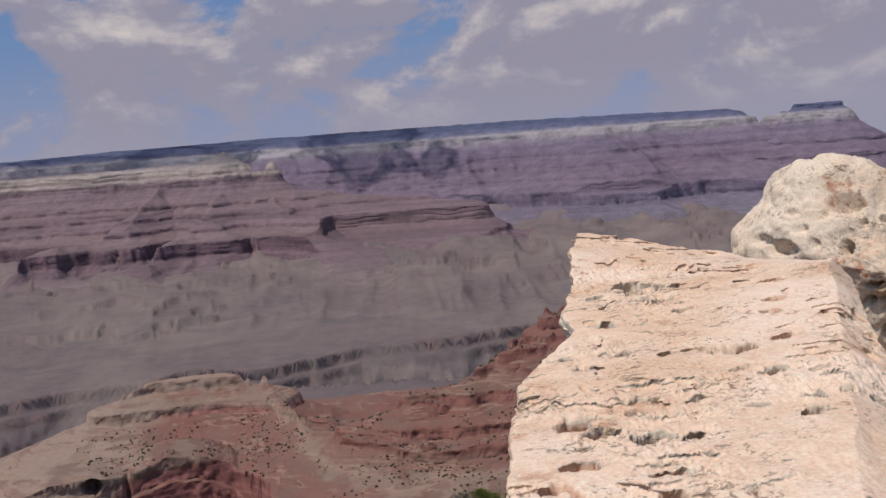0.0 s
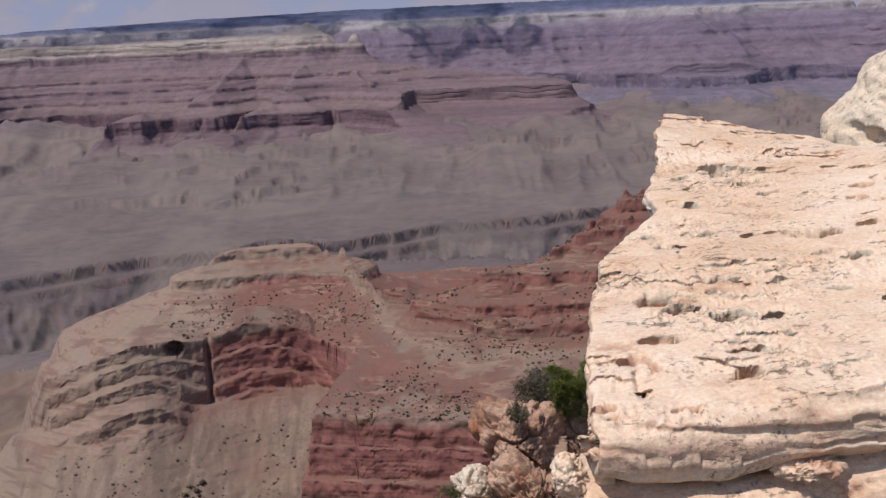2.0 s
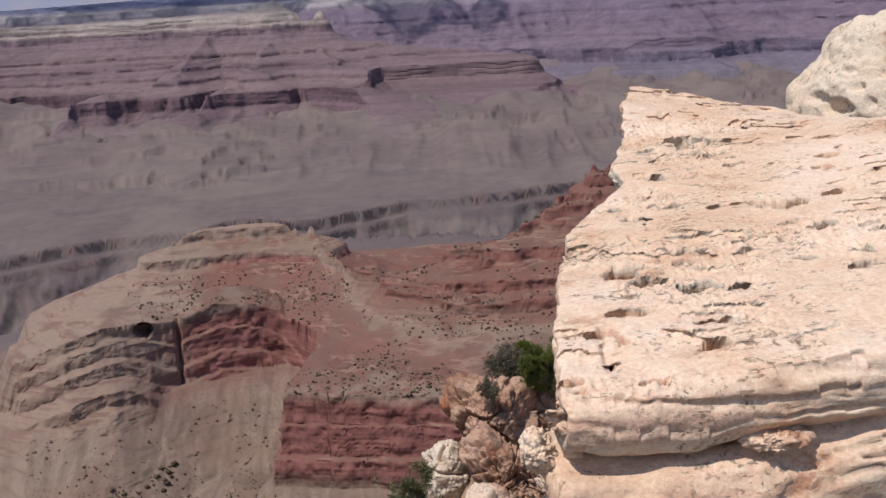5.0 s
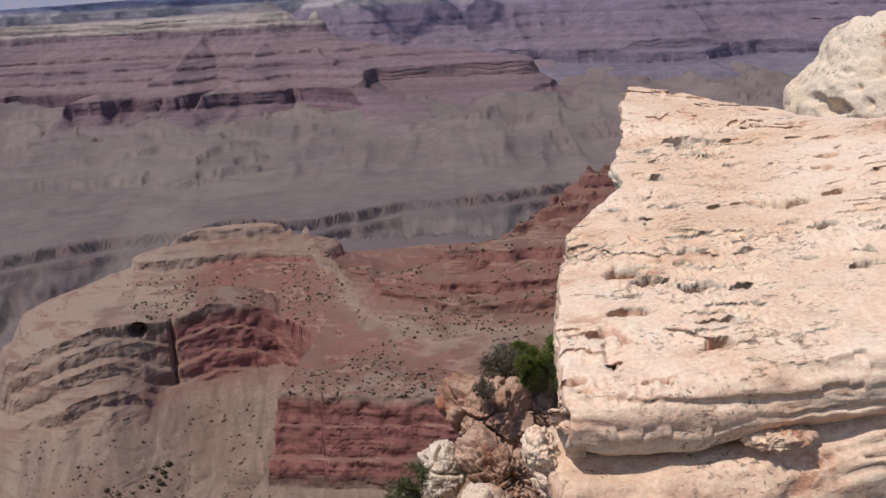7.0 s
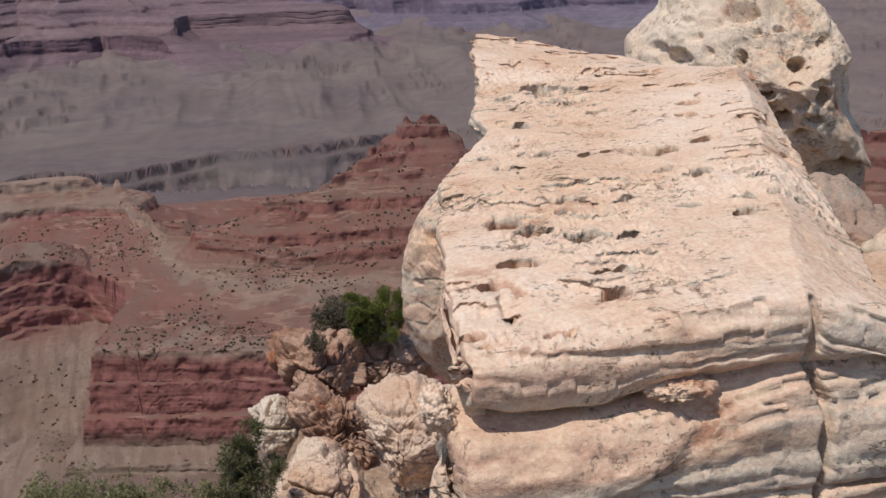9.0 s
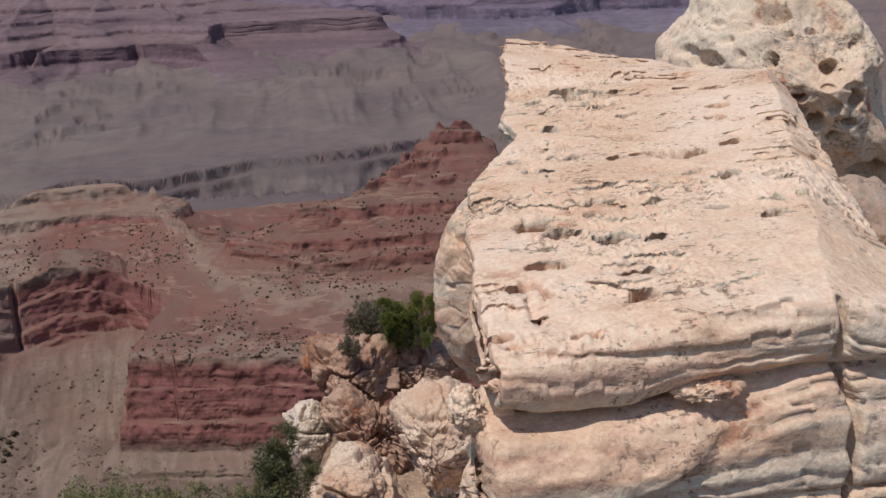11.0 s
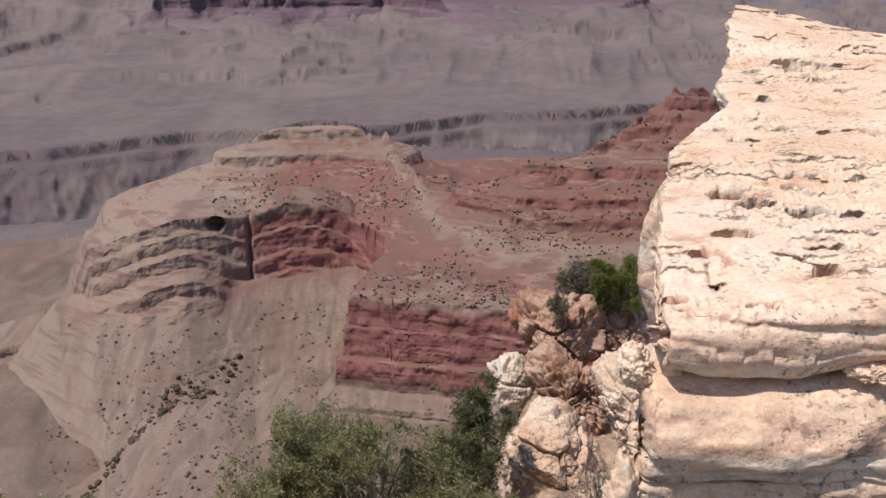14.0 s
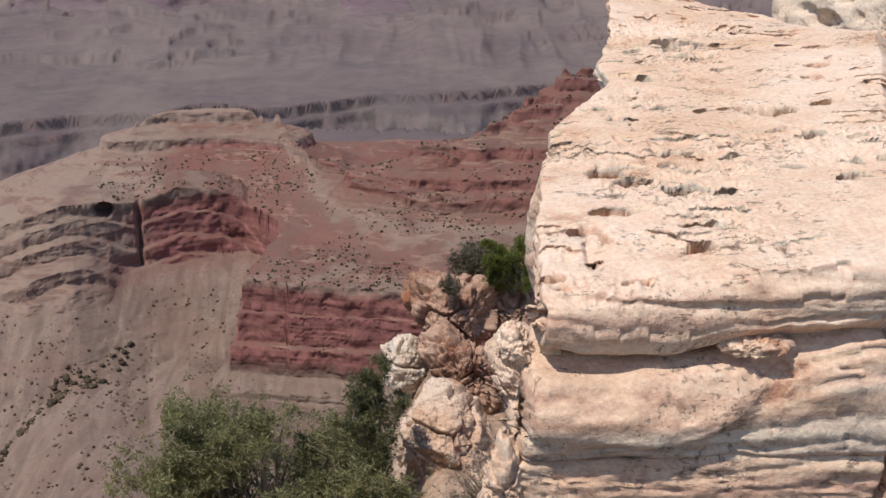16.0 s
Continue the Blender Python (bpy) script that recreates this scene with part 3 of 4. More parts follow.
view = np.linspace(-27, 34, 660)
round_about = np.concatenate([np.linspace(-180, -28, 60), view, np.linspace(35, 180, 56)])
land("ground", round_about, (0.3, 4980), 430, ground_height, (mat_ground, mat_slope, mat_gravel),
     "haze-tinted grey-brown canyon floor with shade-darkened inner gorge and benches", "ground", "structure", bed=(9.0, 1.4, 37), steps=900,
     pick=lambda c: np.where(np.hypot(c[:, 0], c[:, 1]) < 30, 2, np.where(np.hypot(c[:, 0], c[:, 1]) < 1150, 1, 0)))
land("red_ridge", np.linspace(-24, 34, 780), (560, 1040), 350, ridge_height, (mat_ridge,),
     "red and tan layered rock ridge with cliffs and scree", "ridge", "structure", ground_height, (2.4, 1.7, 47), cave=(-13.45, -206, 6.5, 4.5, 14, 850))
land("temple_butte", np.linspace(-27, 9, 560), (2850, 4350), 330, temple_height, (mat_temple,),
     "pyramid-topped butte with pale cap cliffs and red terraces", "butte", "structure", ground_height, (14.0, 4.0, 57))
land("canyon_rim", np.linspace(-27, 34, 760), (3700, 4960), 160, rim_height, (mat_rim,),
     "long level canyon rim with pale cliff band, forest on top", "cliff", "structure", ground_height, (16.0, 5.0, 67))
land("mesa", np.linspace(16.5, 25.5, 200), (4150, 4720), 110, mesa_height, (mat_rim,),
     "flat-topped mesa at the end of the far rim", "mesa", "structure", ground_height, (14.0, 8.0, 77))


# ---- sky backdrop with clouds ----
def sky_material():
    n = Nodes("cloudy_sky")
    z, x = n.axis(2), n.axis(0)
    height = n.span(z, -100, 900)
    blue = n.ramp(height, [(0.0, srgb(160, 162, 184)), (0.3, srgb(146, 156, 188)), (0.6, srgb(118, 146, 190)), (1.0, srgb(98, 134, 188))])

    def density(up, detail):
        m = n.tree.nodes.new("ShaderNodeMapping")
        m.inputs["Location"].default_value = (0, 0, -up)
        m.inputs["Scale"].default_value = (1.0, 1.0, 1.7)
        n.tree.links.new(n.pos, m.inputs[0])
        return n.noise(0.0016, detail, 0.56, m.outputs[0], 0.25)

    body, above = density(0.0, 10.0), density(-150.0, 6.0)
    lean = n.math("MULTIPLY", n.span(x, -1900, 1500), 0.16)
    mask = n.ramp(n.math("ADD", body, lean), [(0.485, flat(0)), (0.545, flat(0.9)), (0.62, flat(1))])
    # bright where the heap thins out above, grey under its thick parts
    lit = n.math("ADD", n.math("SUBTRACT", body, above), n.math("MULTIPLY", n.math("SUBTRACT", n.noise(0.006, 8, 0.6), 0.5), 0.22))
    cloud = n.ramp(lit, [(-0.0, srgb(158, 154, 172)), (0.05, srgb(170, 165, 180)), (0.10, srgb(190, 183, 190)), (0.2, srgb(218, 208, 206))])
    cloud = n.mix(n.span(z, 330, 60), cloud, srgb(162, 160, 180))      # the lowest banks merge in the haze
    col = n.mix(mask, blue, cloud)
    em = n.tree.nodes.new("ShaderNodeEmission")
    n.tree.links.new(col, em.inputs[0])
    em.inputs[1].default_value = 0.93
    n.tree.links.new(em.outputs[0], n.tree.nodes["Material Output"].inputs[0])
    return n.mat


sky_a = np.radians(np.linspace(-32, 40, 40))
sky_z = np.linspace(-150, 1000, 6)
sv = np.array([(4990 * math.sin(a), 4990 * math.cos(a), z) for z in sky_z for a in sky_a])
sky_ob = new("backdrop", mesh_from("backdrop", sv, grid_faces(6, 40), (sky_material(),)))
tagged(sky_ob, "blue sky with broken white and grey clouds", "sky", "", "structure")


# ---- scrub on the ridge ----
def scrub_clumps(az_span, r_span, count, size, seed, height, keep):
    """Many low dark bushes on a slope, as one mesh."""
    g = np.random.default_rng(seed)
    az = np.radians(g.uniform(*az_span, count * 12))
    r = g.uniform(*r_span, count * 12)
    x, y = r * np.sin(az), r * np.cos(az)
    z = height(x, y)
    fall = np.hypot(height(x + 2, y) - z, height(x, y + 2) - z) / 2
    ok = keep(x, y, z) & (fall < 0.9)
    x, y, z = x[ok][:count], y[ok][:count], z[ok][:count]
    t = (1 + 5 ** 0.5) / 2
    base = np.array([(-1, t, 0), (1, t, 0), (-1, -t, 0), (1, -t, 0), (0, -1, t), (0, 1, t), (0, -1, -t), (0, 1, -t),
                     (t, 0, -1), (t, 0, 1), (-t, 0, -1), (-t, 0, 1)]) / 1.9
    tri = np.array([(0, 11, 5), (0, 5, 1), (0, 1, 7), (0, 7, 10), (0, 10, 11), (1, 5, 9), (5, 11, 4), (11, 10, 2), (10, 7, 6), (7, 1, 8),
                    (3, 9, 4), (3, 4, 2), (3, 2, 6), (3, 6, 8), (3, 8, 9), (4, 9, 5), (2, 4, 11), (6, 2, 10), (8, 6, 7), (9, 8, 1)])
    m = len(x)
    s = size * (0.4 + 1.3 * g.uniform(0, 1, (m, 1, 1)) ** 2.5)
    v = base[None] * s * g.uniform(0.6, 1.35, (m, 12, 3)) * np.array([1, 1, 0.85]) + np.stack([x, y, z + 0.35 * s[:, 0, 0]], -1)[:, None]
    f = tri[None] + 12 * np.arange(m)[:, None, None]
    return v.reshape(-1, 3), f.reshape(-1, 3)


def scrub_material():
    n = Nodes("dark_desert_scrub", 0.9, 0.05)
    return n.done(n.ramp(n.geo.outputs["Random Per Island"], [(0.0, srgb(66, 58, 48)), (1.0, srgb(98, 86, 70))]))


mat_scrub = scrub_material()
v, f = scrub_clumps((-14, 14), (660, 960), 4200, 0.72, 301, ridge_height, lambda x, y, z: (z > -224) & (fbm(x / 30, y / 30, 0, 4, 302) > -0.12))
tagged(new("ridge_scrub", mesh_from("ridge_scrub", v, f, (mat_scrub,))), "dark scattered desert scrub on the red ridge", "scrub", "", "stuff")
v, f = scrub_clumps((-22, 3), (560, 900), 700, 0.8, 303, lambda x, y: np.maximum(ridge_height(x, y), ground_height(x, y)), lambda x, y, z: (z < -262) & (fbm(x / 50, y / 50, 0, 3, 304) > 0.0))
tagged(new("talus_scrub", mesh_from("talus_scrub", v, f, (mat_scrub,))), "sparse grey brush on the tan scree slopes", "scrub", "", "stuff")


def wash_bed(x, y):
    return np.abs(np.hypot(x, y) - wash_range(np.degrees(np.arctan2(x, y))))


v, f = scrub_clumps((-22, 2), (600, 900), 900, 0.8, 307, lambda x, y: np.maximum(ridge_height(x, y), ground_height(x, y)), lambda x, y, z: (z < -258) & (fbm(x / 14, y / 45, 0, 3, 308) > 0.12))
tagged(new("talus_rocks", mesh_from("talus_rocks", v, f, (mat_slope,), False)), "tumbled tan boulders in stripes down the scree", "rocks", "", "stuff")


v, f = scrub_clumps((-25, -12.5), (570, 800), 420, 1.5, 305, lambda x, y: np.maximum(ridge_height(x, y), ground_height(x, y)), lambda x, y, z: wash_bed(x, y) < 3 + 6 * vnoise(x / 25, y / 25, 0, 306) ** 2 * 4)
tagged(new("wash_scrub", mesh_from("wash_scrub", v, f, (mat_scrub,))), "line of dark green brush along a dry wash", "scrub", "", "stuff")


# ---- clouds overhead, whose shadows lie on the far rim ----
def cloud_material():
    """Thin cloud that lets about half of the sunlight through."""
    n = Nodes("white_cloud", 1.0, 0.0)
    n.bsdf.inputs["Alpha"].default_value = 0.24
    return n.done(n.ramp(n.noise(0.006, 4), [(0.3, flat(0.75)), (0.7, flat(0.9))]))


mat_cloud = cloud_material()


def cloud(az, r, rx, ry, seed):
    """A flat-based heap cloud 1,500 m above the rim whose shadow falls at the bearing and range given."""
    high = 1500.0
    shift = high / math.tan(radians(SUN_EL))
    cx = r * math.sin(radians(az)) + shift * math.sin(radians(SUN_AZ))
    cy = r * math.cos(radians(az)) + shift * math.cos(radians(SUN_AZ))
    th = np.linspace(0, np.pi, 40)[:, None]
    ph = np.linspace(0, 2 * np.pi, 80, endpoint=False)[None]
    d = np.stack([np.sin(th) * np.cos(ph), np.sin(th) * np.sin(ph), np.cos(th) + 0 * ph], -1)
    k = 1 + 0.9 * fbm(d[..., 0] * 2.5, d[..., 1] * 2.5, d[..., 2] * 2.5, 4, seed)
    p = d * k[..., None] * np.array([rx, ry, 90.0])
    p[..., 2] = np.maximum(p[..., 2], -20)
    p = p + np.array([cx, cy, high])
    me = mesh_from("cloud", p.reshape(-1, 3), grid_faces(40, 80, True), (mat_cloud,))
    return tagged(new("cloud", me), "white fair-weather heap cloud over the far rim", "cloud", "broken clouds")


for az, r, rx, ry, seed in ((-7.6, 4700, 260, 150, 401), (0.4, 4690, 210, 330, 402), (3.4, 4440, 70, 120, 403), (-19, 4600, 340, 170, 404), (-13, 4750, 200, 90, 405)):
    cloud(az, r, rx, ry, seed)


# ---- limestone ----
def limestone(name, pale, tan, grey, lichen=0.5, grain=1.0, beds=0.0):
    """Weathered limestone: cream and tan blotches, grey film, rust lichen, dark specks."""
    n = Nodes(name, 0.92, 0.12)
    big = n.noise(1.6 * grain, 6, 0.6)
    col = n.mix(n.ramp(big, [(0.40, flat(0)), (0.62, flat(1))]), pale, tan)
    up = n.axis(2, n.geo.outputs["Normal"])
    film = n.math("MULTIPLY", n.span(up, 0.75, 0.15), n.ramp(n.noise(2.6 * grain, 5, 0.65), [(0.35, flat(0.1)), (0.62, flat(0.9))]))
    col = n.mix(film, col, grey)
    steep = n.span(up, 0.8, 0.45)
    if beds:
        lines = n.noise(1.0, 4, 0.65, n.scaled(0.9, 0.9, beds), 0.3)
        tone = n.mix(n.math("MULTIPLY", steep, 0.7), flat(0.5), n.ramp(lines, [(0.34, flat(0.22)), (0.5, flat(0.5)), (0.68, flat(0.66))]))
        col = n.mix(1.0, col, tone, "OVERLAY")
        # whole beds of another tint
        layer = n.noise(1.0, 2, 0.5, n.scaled(0.5, 0.5, beds * 0.32))
        tint = n.ramp(layer, [(0.36, srgb(206, 164, 138)), (0.5, tan), (0.64, srgb(196, 187, 170))])
        col = n.mix(n.math("MULTIPLY", steep, 0.55), col, tint)
    # thin ragged seams where sheets have broken away
    seam_at = n.noise(1.0, 6, 0.62, n.scaled(4.5 * grain, 7.0 * grain, 15.0 * grain), 0.35)
    seam = n.math("MULTIPLY", n.ramp(n.math("ABSOLUTE", n.math("SUBTRACT", seam_at, 0.5)), [(0.0, flat(1)), (0.010, flat(1)), (0.020, flat(0))]),
                  n.ramp(n.noise(2.6 * grain, 6, 0.75), [(0.54, flat(0)), (0.58, flat(1))]))
    col = n.mix(n.math("MULTIPLY", seam, 0.7), col, srgb(112, 92, 78))
    mid = n.noise(11 * grain, 6, 0.7)
    col = n.mix(0.26, col, n.ramp(mid, [(0.32, flat(0.28)), (0.55, flat(0.52)), (0.7, flat(0.66))]), "OVERLAY")
    fine = n.noise(70 * grain, 3, 0.7)
    col = n.mix(0.42, col, n.ramp(fine, [(0.3, flat(0.25)), (0.7, flat(0.75))]), "OVERLAY")
    # rust-coloured lichen in small patches
    rust = n.math("MULTIPLY", n.ramp(n.noise(3.2 * grain, 3, 0.5), [(0.60, flat(0)), (0.67, flat(1))]),
                  n.ramp(n.noise(20 * grain, 4, 0.7), [(0.47, flat(0)), (0.56, flat(1))]))
    col = n.mix(n.math("MULTIPLY", rust, lichen), col, srgb(158, 92, 58))
    # blackish lichen specks
    dark = n.math("MULTIPLY", n.ramp(n.noise(5 * grain, 3), [(0.47, flat(0)), (0.58, flat(1))]),
                  n.ramp(n.noise(42 * grain, 3, 0.75), [(0.56, flat(0)), (0.64, flat(1))]))
    col = n.mix(n.math("MULTIPLY", dark, 0.75), col, srgb(96, 88, 80))
    n.bump(n.math("SUBTRACT", n.math("ADD", mid, n.math("MULTIPLY", fine, 0.4)), n.math("MULTIPLY", seam, 0.5)), 0.5, 0.02 / grain)
    return n.done(col)


mat_slab = limestone("cream_limestone", srgb(226, 200, 177), srgb(214, 181, 152), srgb(172, 156, 140), 0.35, 1.0, 26)
mat_bedded = limestone("bedded_limestone", srgb(216, 187, 162), srgb(200, 166, 138), srgb(202, 173, 149), 0.6, 1.0, 22)
mat_holed = limestone("grey_pitted_limestone", srgb(216, 196, 174), srgb(208, 176, 146), srgb(198, 181, 160), 0.9, 0.8)
mat_low = limestone("rubbly_limestone", srgb(212, 189, 167), srgb(198, 164, 138), srgb(188, 164, 146), 0.5, 0.55)
mat_rusty = limestone("rusty_limestone", srgb(192, 160, 138), srgb(150, 112, 92), srgb(134, 102, 84), 0.8, 0.7)
mat_brown = limestone("brown_bedded_limestone", srgb(178, 156, 138), srgb(160, 134, 116), srgb(160, 144, 130), 0.9, 1.0, 18)
mat_white = limestone("white_cracked_limestone", srgb(218, 204, 188), srgb(206, 184, 162), srgb(196, 182, 166), 0.5, 0.6)


def grid_normals(p):
    du = np.gradient(p, axis=1)
    dv = np.gradient(p, axis=0)
    n = np.cross(du, dv)
    return n / (np.linalg.norm(n, axis=-1, keepdims=True) + 1e-9)


def resample(pts, step):
    """Evenly spaced points along a polyline, with corners kept soft."""
    pts = np.asarray(pts, float)
    seg = np.linalg.norm(np.diff(pts, axis=0), axis=1)
    s = np.concatenate([[0], np.cumsum(seg)])
    return [(np.interp(q, s, pts[:, 0]), np.interp(q, s, pts[:, 1])) for q in np.arange(0, s[-1], step)]


def rock_strip(name, profile, left, right, mats, label, relief, cols=220, step=0.012, flank=(0.0, 0.0), depth=0.9, soft=0.05, seed=0, tuck=0.3, parent=None):
    """A bedded block: a section in the y-z plane drawn out from its left side to its right, with both sides turned inwards."""
    prof = np.array(resample(profile, step))
    for _ in range(6):
        prof[1:-1] = 0.25 * prof[:-2] + 0.5 * prof[1:-1] + 0.25 * prof[2:]
    tang = np.gradient(prof, axis=0)
    tang /= np.linalg.norm(tang, axis=1, keepdims=True)
    inward = np.stack([tang[:, 1], -tang[:, 0]], 1)          # to the right of the way up and back
    rows = len(prof)
    lx, rx = left(prof[:, 0], prof[:, 1]), right(prof[:, 0], prof[:, 1])
    u = np.linspace(0, 1, cols)
    x = lx[:, None] + (rx - lx)[:, None] * u[None]
    e = np.minimum(x - lx[:, None], 1e9)
    drop = np.where(e < soft, soft * (1 - np.sqrt(np.clip(1 - (1 - e / soft) ** 2, 0, 1))), 0)
    p = np.stack([x, prof[:, 0:1] + inward[:, 0:1] * drop, prof[:, 1:2] + inward[:, 1:2] * drop], -1)
    side = np.concatenate([np.linspace(0, 0.25, 22)[1:], np.linspace(0.25, 1, 16)[1:]]) * depth
    side = side[None] * np.where(inward[:, 1:2] > 0.25, 0.05, 1.0)      # the underside is not turned up into the rock
    lo = np.stack([lx[:, None] + 0.01 * np.sin(side * 9) + tuck * side,
                   p[:, :1, 1] + inward[:, 0:1] * side, p[:, :1, 2] + inward[:, 1:2] * side], -1)[:, ::-1]
    out = flank[0] * smooth(0, 1, side / max(flank[1], 1e-3)) * np.where(side > 0, 1, 0)
    ro = np.stack([rx[:, None] + out, p[:, -1:, 1] + inward[:, 0:1] * side, p[:, -1:, 2] + inward[:, 1:2] * side], -1)
    p = np.concatenate([lo, p, ro], 1)
    p = relief(p, grid_normals(p))
    nrm = grid_normals(p)
    p = p + nrm * (0.010 * fbm(p[..., 0] * 9, p[..., 1] * 9, p[..., 2] * 14, 4, seed + 31))[..., None]
    me = mesh_from(name, p.reshape(-1, 3), grid_faces(rows, p.shape[1])[:, ::-1], mats)
    if parent:
        return part(name, me, parent, label)
    return tagged(new(name, me), label, "rock")


# pits of the slab's upper face: place, half length, half width, depth
TILT = 0.101
PITS = [(.62, 3.60, .085, .05, .05), (.68, 3.46, .05, .03, .04), (.78, 4.17, .06, .09, .06), (.86, 3.74, .06, .035, .035),
        (.76, 3.33, .07, .035, .04), (.90, 3.28, .05, .06, .05), (1.0, 3.62, .06, .03, .03), (.55, 3.21, .07, .035, .035),
        (.44, 3.05, .06, .06, .035), (.75, 3.04, .06, .03, .035), (.33, 2.82, .05, .025, .035), (1.25, 5.58, .12, .16, .05),
        (.96, 4.85, .04, .06, .06), (1.1, 4.25, .10, .05, .035), (1.27, 4.16, .10, .05, .04), (1.47, 4.2, .06, .03, .03),
        (1.22, 3.31, .03, .03, .04), (.46, 2.88, .03, .02, .05)]


def slab_relief(p, nrm):
    x, y, z = p[..., 0], p[..., 1], p[..., 2]
    top = smooth(0.5, 0.9, nrm[..., 2])
    front = smooth(0.35, 0.8, -nrm[..., 1])
    rough = fbm(x * 11, y * 8, z * 8, 3, 91) + 0.5 * fbm(x * 20, y * 24, 0, 2, 90, 0.6)
    dz = 0.020 * fbm(x * 1.6, y * 1.2, 0, 3, 92) + 0.006 * fbm(x * 6, y * 5, 0, 4, 93)
    coarse = smooth(0.08, 0.30, fbm(x * 2.6, y * 2.2, 3, 3, 96))          # rough crumbly patches
    dz = dz + coarse * 0.017 * fbm(x * 34, y * 22, 0, 4, 97, 0.65) + 0.002 * fbm(x * 60, y * 40, 0, 3, 98)
    dy = 0 * x
    cluster = smooth(0.0, 0.22, fbm(x * 2.4, y * 2.6, 6, 3, 87))
    # thin broken sheets: low steps that face the lookout
    for k, (thick, seed) in enumerate(((0.46, 94), (0.21, 95), (0.13, 99))):
        q = y / thick + 1.6 * fbm(x * 1.7, y * 0.9, k, 4, seed) + 0.2 * fbm(x * 9, y * 5, k, 3, seed + 7, 0.5)
        i = np.floor(q)
        b = q - i
        on = smooth(0.10, 0.40, fbm(x * 8.0, i * 3.7, k, 2, seed + 3) * 1.5) * cluster
        lip = np.exp(-((b - 0.05) / 0.07) ** 2)
        dz = dz - (0.018, 0.014, 0.010)[k] * on * (smooth(0.0, 0.13, 1 - b) * smooth(0.45, 1.0, b) - 0.25 * lip)
        dy = dy + (0.026, 0.018, 0.012)[k] * on * smooth(0.8, 0.97, b)
    for px, py, a, b, d in PITS:
        rr = np.hypot((x - px) / a, (y - py) / b) + 1.1 * rough
        m = smooth(1.05, 0.6, rr)
        dz = dz - d * m * 1.5 + 0.4 * d * smooth(0.5, 0.0, rr + 0.3 * fbm(x * 30, y * 30, 0, 2, 89))
        dy = dy + 1.1 * d * smooth(1.0, 0.7, rr - 0.6 * rough)
    # small solution holes
    cell = 0.11
    ix, iy = np.floor(x / cell), np.floor(y / (cell * 1.3))
    for ox in (-1, 0, 1):
        for oy in (-1, 0, 1):
            jx, jy = ix + ox, iy + oy
            h = [hash01(jx, jy, jx * 0, 200 + q) for q in range(4)]
            cx, cy = (jx + h[0]) * cell, (jy + h[1]) * cell * 1.3
            rad = 0.007 + 0.022 * h[2] ** 2
            rr = np.hypot((x - cx) / (rad * 1.6), (y - cy) / rad) + 0.8 * rough
            m = smooth(1.1, 0.6, rr) * (h[3] < 0.16 + 0.7 * coarse)
            dz = dz - 2.6 * rad * m
            dy = dy + 1.4 * rad * m
    # the shoulder that falls away to the right
    over = np.maximum(x - slab_edge(y) - 0.02 * fbm(y * 4, 0, 0, 3, 83), 0)
    fall = np.clip(over * 2.6, 0, 0.75)
    p = p + np.stack([0 * x, dy * top, dz * top - (z + 1.08) * fall * smooth(-1.08, -1.0, z)], -1)
    # the lower edge rises to the right, and the top leans up to the right
    lift = np.interp(x, [0.25, 0.4, 0.6, 0.8, 1.0, 1.4], [-0.01, -0.035, -0.03, 0.0, 0.032, 0.04]) + 0.018 * fbm(x * 6, 0, 0, 3, 84)
    p[..., 2] = p[..., 2] + lift * smooth(-0.92, -1.04, z) + TILT * (1 - 2.2 * smooth(5.0, 6.8, y)) * (x - 0.75 - 0.16 * (y - 2.8)) * smooth(-1.0, -0.9, z)
    crack = np.exp(-((x - 1.13 - 0.02 * fbm(z * 9, y * 3, 0, 3, 117)) / 0.010) ** 2) * front
    p = p + np.stack([0 * x, 0.04 * crack, 0 * x], -1)
    r = 0.6 * bed_relief(x, z, 0.06, 101, 0.06) + 0.4 * bed_relief(x, z, 0.024, 103, 0.06)
    p = p + np.stack([0 * x, -(0.06 * (r - 0.6)) * front, 0.01 * rough * front], -1)
    sidey = smooth(0.4, 0.9, np.abs(nrm[..., 0]))
    rs = bed_relief(y * 0.8, z, 0.07, 105) - 0.6
    return p + nrm * (sidey * (0.04 * rs + 0.02 * fbm(y * 3, z * 5, 0, 4, 107) - 0.02))[..., None]


def slab_left(y, z):
    base = np.interp(y, [2.6, 2.78, 3.37, 4.1, 4.45, 4.87, 5.15, 7.3, 7.5], [.275, .28, .37, .465, .62, .80, .825, 1.27, 1.31])
    return base + 0.03 * fbm(y * 4, z * 3, 0, 4, 81)


def slab_edge(y):
    return np.interp(y, [2.6, 2.85, 4.0, 5.65, 6.55, 7.3, 7.5], [1.10, 1.17, 1.60, 2.2, 1.96, 1.33, 1.32])


def slab_right(y, z):
    return slab_edge(y) + np.interp(y, [2.7, 4.5, 6.2, 7.3], [.27, .12, .07, .01]) + 0.02 * fbm(y * 3, z * 3, 0, 4, 82)


top_line = [(y, -0.864 + 0.0582 * (y - 2.78) + .035 * smooth(5.0, 6.6, y)) for y in np.linspace(3.15, 7.25, 12)]
rock_strip("limestone_slab", [(3.6, -1.06), (3.0, -1.07), (2.80, -1.068), (2.735, -1.06), (2.70, -1.035), (2.688, -0.98), (2.692, -0.935), (2.725, -0.905), (2.84, -0.886)] + top_line +
           [(7.36, -0.62), (7.38, -1.1)], slab_left, slab_right, (mat_slab,),
           "sunlit cream limestone slab with pitted top over a crevice", slab_relief, 390, 0.0080, (0.03, 0.22), 0.34, 0.04, 1)


